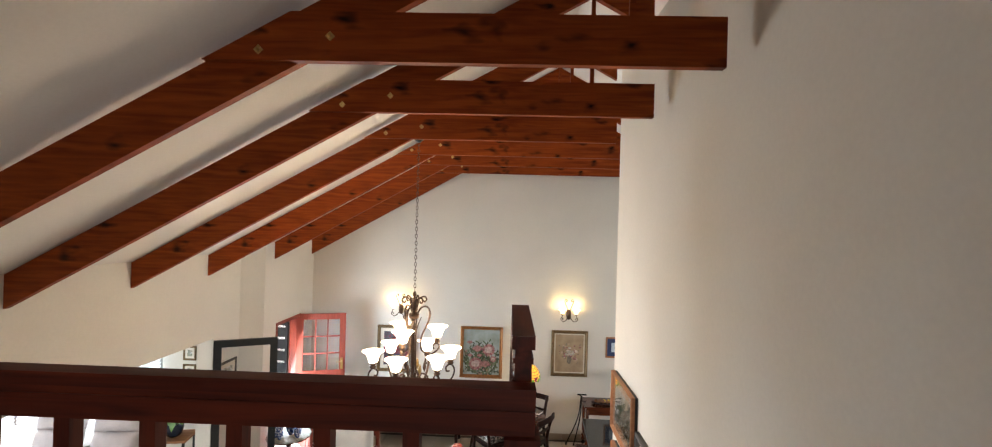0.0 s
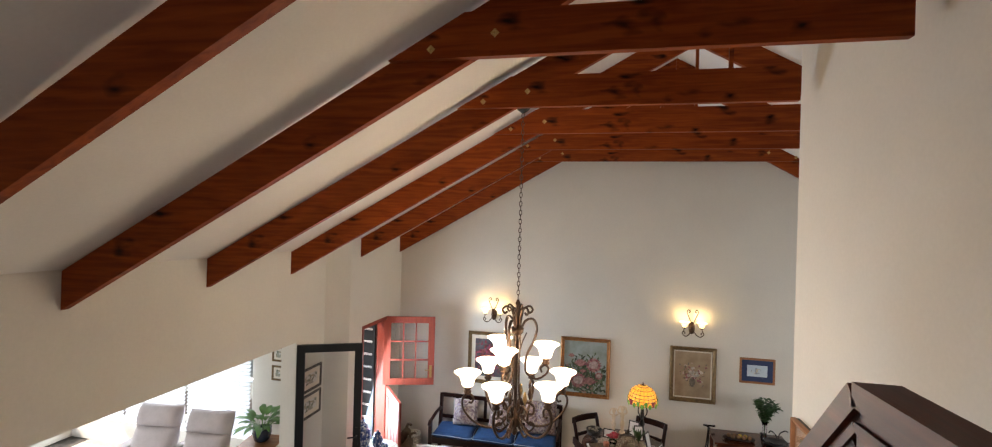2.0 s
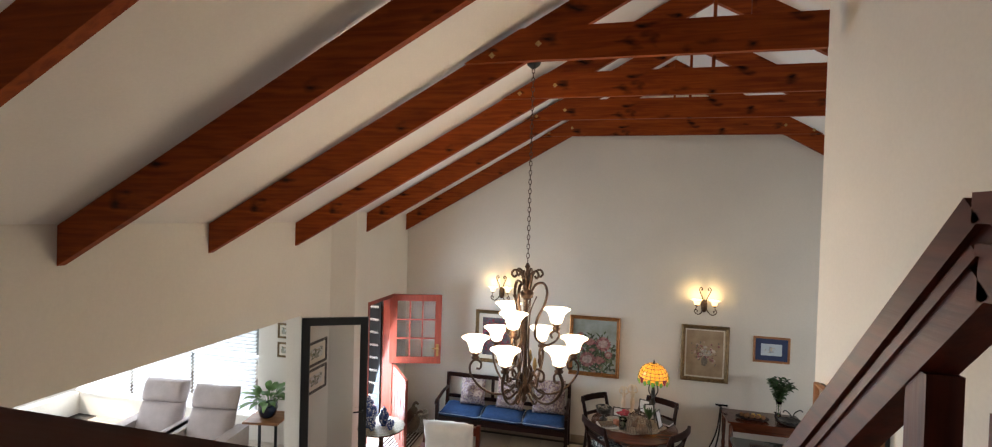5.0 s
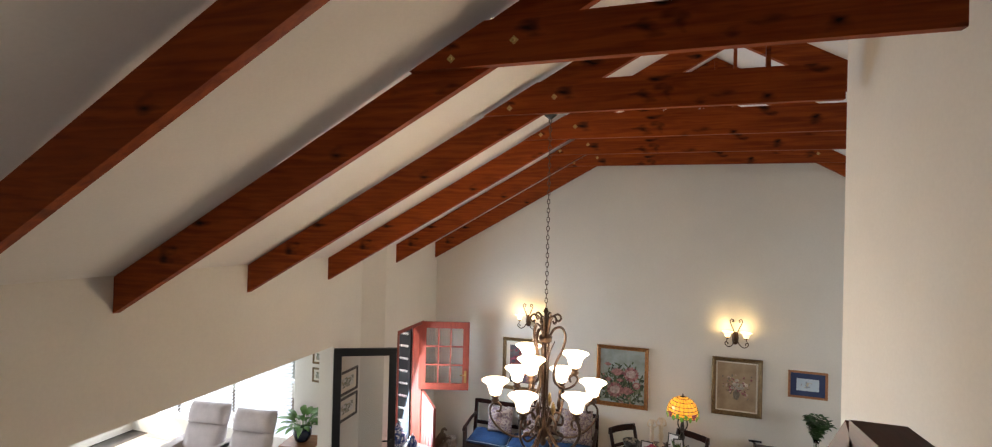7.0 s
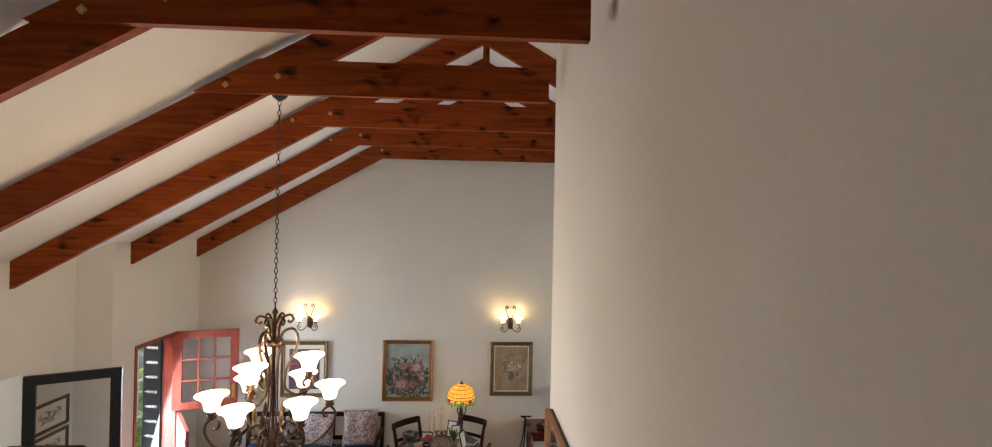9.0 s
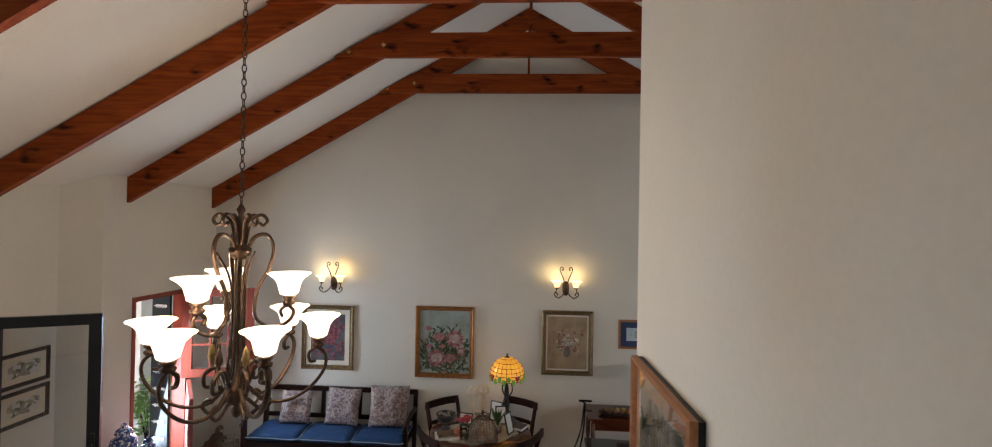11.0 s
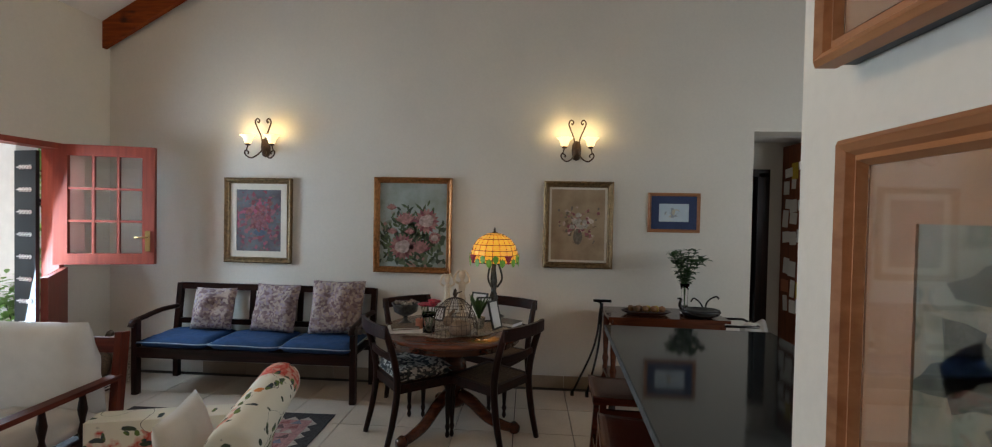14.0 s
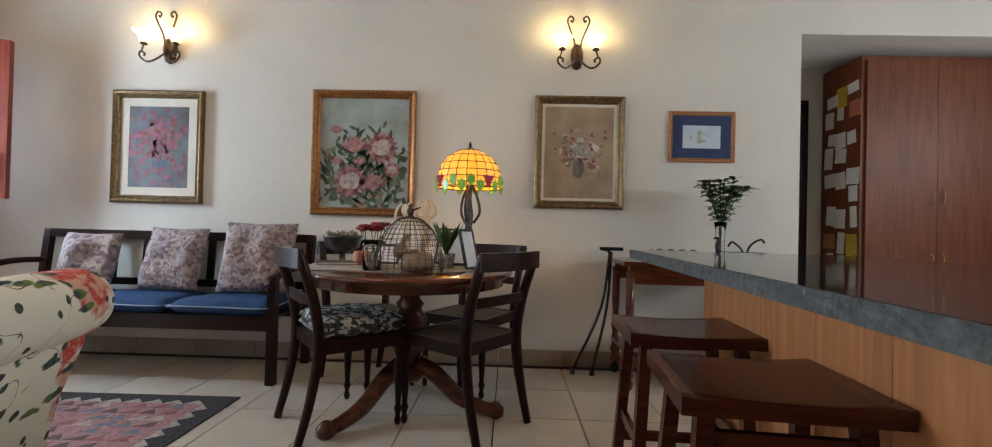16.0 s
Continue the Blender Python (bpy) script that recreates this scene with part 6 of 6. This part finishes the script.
for j in range(15):
    for i in range(15):
        cx2, cy2 = -RW + 0.18 + i * 0.0975, -RL + 0.17 + j * 0.076
        if abs(cx2) > RW - 0.16 or abs(cy2) > RL - 0.16:
            continue
        k = (i // 2 + j + (i * j) % 3) % 5
        if k == 1:
            continue
        b = bms[k]
        v = [b.verts.new((cx2 + dx, cy2 + dy, z)) for z in (0.0082, 0.0092) for dx, dy in ((-0.045, -0.03), (0.045, -0.03), (0.0 if (i + j) % 2 else 0.03, 0.034))]
        b.faces.new(v[3:]), b.faces.new(v[:3][::-1])
        for q in range(3):
            b.faces.new((v[q], v[(q + 1) % 3], v[3 + (q + 1) % 3], v[3 + q]))
for side in range(4):
    n = 13 if side % 2 == 0 else 11
    for i in range(n):
        t = (i + 0.5) / n * 2 - 1
        if side % 2 == 0:
            s, x, y = (1 if side else -1), t * (RW - 0.13), RL - 0.13
            pts = [(x - 0.055, s * y), (x + 0.055, s * y), (x, s * (y + 0.055))]
        else:
            s, x, y = (1 if side == 1 else -1), RW - 0.13, t * (RL - 0.13)
            pts = [(s * x, y - 0.05), (s * x, y + 0.05), (s * (x + 0.055), y)]
        v = [bms[3].verts.new((px_, py_, z)) for z in (0.0065, 0.008) for px_, py_ in pts]
        bms[3].faces.new(v[3:]), bms[3].faces.new(v[:3][::-1])
for b, m, nm in zip(bms, RUGP, ("rose_weave", "pink_field", "grey_weave", "cream_weave", "dark_weave")):
    part(nm, b, m, rug)["kind"] = "stuff"

# ---- side table with jars ----
st = thing("side_table", (-2.92, 7.0, 0), 0, "small round dark wooden side table with a lace doily", "table")
bm = bmesh.new()
lathe(bm, [(0.29, 0.575), (0.31, 0.585), (0.31, 0.60), (0.001, 0.60)], seg=36)
part("tabletop", bm, TABLEW, st)
bm = bmesh.new()
lathe(bm, [(0.16, 0), (0.17, 0.03), (0.05, 0.06), (0.03, 0.12), (0.05, 0.25), (0.03, 0.4), (0.05, 0.54), (0.10, 0.575)], seg=20)
part("pedestal", bm, TABLEW, st)
dl = thing("lace_doily", (-2.92, 7.0, 0.601), 0, "cream crocheted doily on the side table", "doily")
bm = bmesh.new()
lathe(bm, [(0.30, 0), (0.31, 0.001), (0.30, 0.003), (0.001, 0.003)], seg=60, flute=0.025, flutes=15)
part("doily", bm, LACE, dl)
for x, y, s, lid in ((-3.08, 6.93, 1.0, True), (-2.90, 7.02, 0.62, True), (-2.98, 6.84, 0.42, False), (-2.76, 6.93, 0.45, False)):
    j = thing("ginger_jar", (x, y, 0.605), 0, ("lidded " if lid else "open ") + ("tall " if s > 0.9 else "small ") + "blue and white porcelain jar on the side table", "jar", "porcelain jars")
    bm = bmesh.new()
    lathe(bm, [(0.06 * s, 0), (0.055 * s, 0.02 * s), (0.10 * s, 0.10 * s), (0.118 * s, 0.19 * s), (0.10 * s, 0.26 * s), (0.05 * s, 0.29 * s), (0.05 * s, 0.31 * s), (0.045 * s, 0.31 * s), (0.001, 0.28 * s)], seg=28)
    part("jar_body", bm, BLUEWHITE, j)
    if lid:
        bm = bmesh.new()
        lathe(bm, [(0.055 * s, 0.311 * s), (0.075 * s, 0.315 * s), (0.06 * s, 0.35 * s), (0.02 * s, 0.375 * s), (0.025 * s, 0.40 * s), (0.001, 0.42 * s)], seg=24)
        part("lid", bm, BLUEWHITE, j)

# ---- sunroom ----
for x in (-5.75, -4.95):
    r = thing("recliner", (x, 6.1, 0), 8, "pale pinkish-grey upholstered recliner with a cloth over its headrest", "armchair", "recliners by the window")
    bm = bmesh.new()
    slab(bm, -0.30, 0.30, -0.35, 0.35, 0.08, 0.45, 0.07)
    part("seat", bm, RECL, r)
    bm = bmesh.new()
    pillow(bm, 0.62, 0.50, 0.24, pose(0, 0.34, 0.58, 72, 0, 0), n=14, e=4)
    part("backrest", bm, RECL, r)
    bm = bmesh.new()
    pillow(bm, 0.62, 0.30, 0.26, pose(0, 0.45, 0.93, 72, 0, 0), n=14, e=4)
    part("headrest", bm, RECL, r)
    for sx in (-1, 1):
        bm = bmesh.new()
        slab(bm, sx * 0.36 - 0.08, sx * 0.36 + 0.08, -0.35, 0.35, 0.08, 0.62, 0.07)
        part("arm", bm, RECL, r)
    dc = thing("headrest_cloth", (x, 6.1, 0), 8, "cream embroidered cloth draped over a recliner headrest", "cloth", "headrest cloths")
    bm = bmesh.new()
    box(bm, -0.16, 0.16, -0.004, 0, -0.11, 0.11, pose(0, 0.245, 0.98, -18, 0, 0))
    part("cloth", bm, WHITEC, dc)
ps = thing("plant_stand", (-4.5, 6.78, 0), 10, "small square wooden plant table with thin dark legs", "table")
bm = bmesh.new()
box(bm, -0.24, 0.24, -0.2, 0.2, 0.59, 0.62)
part("top", bm, OAKF, ps)
for sx in (-1, 1):
    for sy in (-1, 1):
        bm = bmesh.new()
        box(bm, sx * 0.20 - 0.014, sx * 0.20 + 0.014, sy * 0.16 - 0.014, sy * 0.16 + 0.014, 0, 0.59)
        part("leg", bm, BLACKM, ps)
pp = thing("peace_lily", (-4.5, 6.78, 0.62), 0, "leafy green potted lily in a dark blue glazed pot", "plant")
bm = bmesh.new()
lathe(bm, [(0.07, 0), (0.10, 0.03), (0.125, 0.12), (0.115, 0.17), (0.125, 0.18), (0.11, 0.18), (0.10, 0.15), (0.001, 0.15)], seg=28)
part("pot", bm, POT, pp)
bm = bmesh.new()
rnd = random.Random(5)
for k in range(46):
    a, up = rnd.random() * 6.28, 0.5 + 1.3 * rnd.random()
    base = Vector((0.03 * math.cos(a), 0.03 * math.sin(a), 0.15))
    d = Vector((math.cos(a), math.sin(a), up)).normalized()
    ln = 0.12 + 0.12 * rnd.random()
    tube(bm, [base, base + d * ln], 0.003, 4)
    leaf(bm, base + d * ln, (d.x, d.y, d.z * 0.5), 0.20 + 0.08 * rnd.random(), 0.075, 0.45)
part("leaves", bm, LILY, pp)

def blinds(at, turn, width, z0, z1):
    b = thing("venetian_blind", at, turn, "lowered white venetian blind over a bright sunroom window", "blind", "sunroom blinds")
    z = z1
    bm = bmesh.new()
    box(bm, -width / 2, width / 2, -0.03, 0.03, z1, z1 + 0.05)
    part("head_rail", bm, BLIND, b)
    me = None
    while z > z0:
        if me is None:
            bm = bmesh.new()
            box(bm, -width / 2, width / 2, -0.024, 0.024, -0.001, 0.001, pose(0, 0, 0, 46, 0, 0))
            o = part("slat", bm, BLIND, b)
            me = o.data
        else:
            o = new("slat", me)
            o.parent = b
        o.location = (0, 0, z - 0.03)
        z -= 0.055
    for x in (-width * 0.35, width * 0.35):
        bm = bmesh.new()
        box(bm, x - 0.004, x + 0.004, -0.028, -0.026, z0, z1)
        part("ladder_tape", bm, BLIND, b)


for k, x in enumerate((-5.6, -6.75, -7.9)):
    blinds((x, 7.2, 0), 0, 1.1, 0.4, 2.1)
    bm = bmesh.new()
    for q in ((x - 0.57, x - 0.53, 0.35, 2.15), (x + 0.53, x + 0.57, 0.35, 2.15), (x - 0.53, x + 0.53, 0.35, 0.40), (x - 0.53, x + 0.53, 2.10, 2.15), (x - 0.53, x + 0.53, 1.2, 1.24)):
        box(bm, q[0], q[1], 7.29, 7.35, q[2], q[3])
    setting("window_%d" % (k + 2), bm, BLIND)
for k in range(4):
    y = 1.5 + 1.3 * k
    blinds((-8.4, y, 0), 90, 1.25, 0.4, 2.1)
    bm = bmesh.new()
    box(bm, -8.56, -8.5, y - 0.65, y - 0.60, 0.35, 2.15)
    box(bm, -8.56, -8.5, y - 0.60, y + 0.65, 0.35, 0.40)
    setting("window_%d" % (k + 5), bm, BLIND)

# ---- outside ----
bm = bmesh.new()
n = 12
for i in range(n):
    for j in range(n):
        x0, x1 = (-60 + 120 * i / n, -60 + 120 * (i + 1) / n)
        y0, y1 = (-60 + 120 * j / n, -60 + 120 * (j + 1) / n)
        bm.faces.new([bm.verts.new(p) for p in ((x0, y0, -0.26), (x1, y0, -0.26), (x1, y1, -0.26), (x0, y1, -0.26))])
bmesh.ops.remove_doubles(bm, verts=bm.verts, dist=0.01)
for s in (-1, 1):
    bm.faces.new([bm.verts.new(p) for p in ((-900, s * 60, -0.26), (900, s * 60, -0.26), (900, s * 900, -0.26), (-900, s * 900, -0.26))])
    bm.faces.new([bm.verts.new(p) for p in ((s * 60, -60, -0.26), (s * 900, -60, -0.26), (s * 900, 60, -0.26), (s * 60, 60, -0.26))])
setting("ground", bm, GROUND)
bm = bmesh.new()
box(bm, -5.2, L2 - 0.2, 7.4, 9.2, -0.20, -0.03)
setting("porch", bm, TILE)
bm = bmesh.new()
box(bm, -4.46, -4.24, 8.50, 8.72, -0.26, 2.6)
setting("porch_pillar", bm, WHITEC)


def bush(at, r, h, count, seed, mat, size, label, name="garden_bush", trunk=False):
    b = thing(name, at, 0, label, "bush" if not trunk else "tree", "garden plants")
    rn = random.Random(seed)
    bm = bmesh.new()
    if trunk:
        tube(bm, curve([(0, 0, 0), (0.1, 0, h * 0.35), (0, 0.1, h * 0.6), (0.1, 0, h * 0.85)], 5), 0.12, 8, taper=lambda t: 1 - 0.7 * t)
    stems = []
    for k in range(9):
        a = rn.random() * 6.28
        z0 = h * 0.4 if trunk else 0
        tip = (r * 0.7 * math.cos(a), r * 0.7 * math.sin(a), h * (0.6 + 0.35 * rn.random()))
        tube(bm, curve([(0, 0, z0), (tip[0] * 0.4, tip[1] * 0.4, (z0 + tip[2]) / 2), tip], 4), 0.012 if not trunk else 0.05, 5, taper=lambda t: 1 - 0.7 * t)
        stems.append(Vector(tip))
    part("stems", bm, DARKZ, b)
    bm = bmesh.new()
    for k in range(count):
        c = rn.choice(stems)
        p = c + Vector((rn.gauss(0, r * 0.3), rn.gauss(0, r * 0.3), rn.gauss(0, h * 0.16)))
        p.z = max(p.z, 0.03)
        a = rn.random() * 6.28
        leaf(bm, p, (math.cos(a), math.sin(a), rn.uniform(-0.4, 0.8)), size * rn.uniform(0.7, 1.3), size * 0.5, 0.3, n=3)
    part("foliage", bm, mat, b)


bush((-3.98, 8.36, -0.1), 0.2, 0.95, 360, 1, FOLIAGE, 0.09, "leafy garden shrub beside the open door")
bush((-5.6, 9.7, -0.26), 0.7, 1.5, 1100, 2, FOLIAGE, 0.12, "tall green shrub beyond the porch")
bush((-6.6, 11.6, -0.26), 1.6, 3.6, 2500, 3, FOLIAGE, 0.20, "green garden tree behind the porch", "garden_tree", True)
bush((-9.5, 14.6, -0.26), 2.2, 4.5, 2500, 4, FOLIAGE, 0.26, "green garden tree further off", "garden_tree", True)
bush((-12.0, 10.5, -0.26), 2.0, 4.0, 2000, 6, FOLIAGE, 0.26, "green garden tree beyond the sunroom", "garden_tree", True)
mat_ = thing("door_mat", (-3.0, 7.82, 0), 90, "striped grey door mat inside the entrance", "mat")
bm = bmesh.new()
box(bm, -0.35, 0.35, -0.22, 0.22, 0.001, 0.010)
part("mat_body", bm, WIRE, mat_)
for k in range(8):
    bm = bmesh.new()
    box(bm, -0.34, 0.34, -0.20 + 0.052 * k, -0.18 + 0.052 * k, 0.0104, 0.014)
    part("rib", bm, PAPER, mat_)

ow = thing("white_sun_hat", (2.83, 8.16, 0.66), 0, "soft white sun hat hanging from the trolley handle", "hat")
bm = bmesh.new()
lathe(bm, [(0.14, 0.0), (0.10, 0.012), (0.085, 0.04), (0.075, 0.10), (0.04, 0.125), (0.001, 0.13), (0.001, 0.126), (0.038, 0.12), (0.07, 0.095), (0.08, 0.04), (0.095, 0.008)], (0.01, 0, 0.0), 24, pose(0, 0, 0, 0, -68, 0).to_3x3(), flute=0.05, flutes=5)
part("hat_body", bm, WHITEC, ow)
br = thing("black_branch_ornament", (2.46, 8.30, 0.80), 0, "black metal branch ornament with curled arms on the trolley", "ornament")
bm = bmesh.new()
tube(bm, curve([(0, 0, 0), (-0.03, 0, 0.08), (-0.09, 0, 0.13), (-0.12, 0, 0.10)], 5), 0.007, 7)
tube(bm, curve([(0, 0, 0), (0.02, 0, 0.10), (0.09, 0, 0.15), (0.12, 0, 0.13)], 5), 0.007, 7)
lathe(bm, [(0.05, 0), (0.05, 0.008), (0.012, 0.014)], seg=14)
part("branch", bm, BLACK, br)

crock = thing("grey_crock", (-2.86, 8.24, 0), 0, "pale grey ceramic crock on the floor beside the bench", "pot")
bm = bmesh.new()
lathe(bm, [(0.10, 0), (0.13, 0.03), (0.135, 0.24), (0.12, 0.28), (0.13, 0.30), (0.115, 0.30), (0.11, 0.05), (0.001, 0.04)], seg=26)
part("crock_body", bm, LACE, crock)
for x, y, s, a in ((-2.92, 7.98, 1.0, 20), (-3.05, 8.24, 1.2, -30)):
    d = thing("carved_bird", (x, y, 0), a, "brown carved wooden bird standing on the floor beside the bench", "ornament", "carved birds")
    bm = bmesh.new()
    tube(bm, curve([(-0.13 * s, 0, 0.16 * s), (-0.05 * s, 0, 0.14 * s), (0.04 * s, 0, 0.17 * s), (0.09 * s, 0, 0.27 * s), (0.10 * s, 0, 0.36 * s), (0.15 * s, 0, 0.40 * s), (0.19 * s, 0, 0.39 * s)], 5), 0.065 * s, 12, taper=lambda q: 0.35 + 0.9 * math.sin(math.pi * min(1, q * 1.5)) if q < 0.6 else 0.52 - 0.3 * q)
    part("body", bm, CANE, d)
    for sy in (-1, 1):
        bm = bmesh.new()
        tube(bm, [(-0.01, sy * 0.03, 0.004), (0.0, sy * 0.025, 0.12 * s)], 0.009, 6)
        tube(bm, [(-0.02, sy * 0.03, 0.008), (0.05, sy * 0.035, 0.008)], 0.007, 6)
        part("leg", bm, WIRE, d)
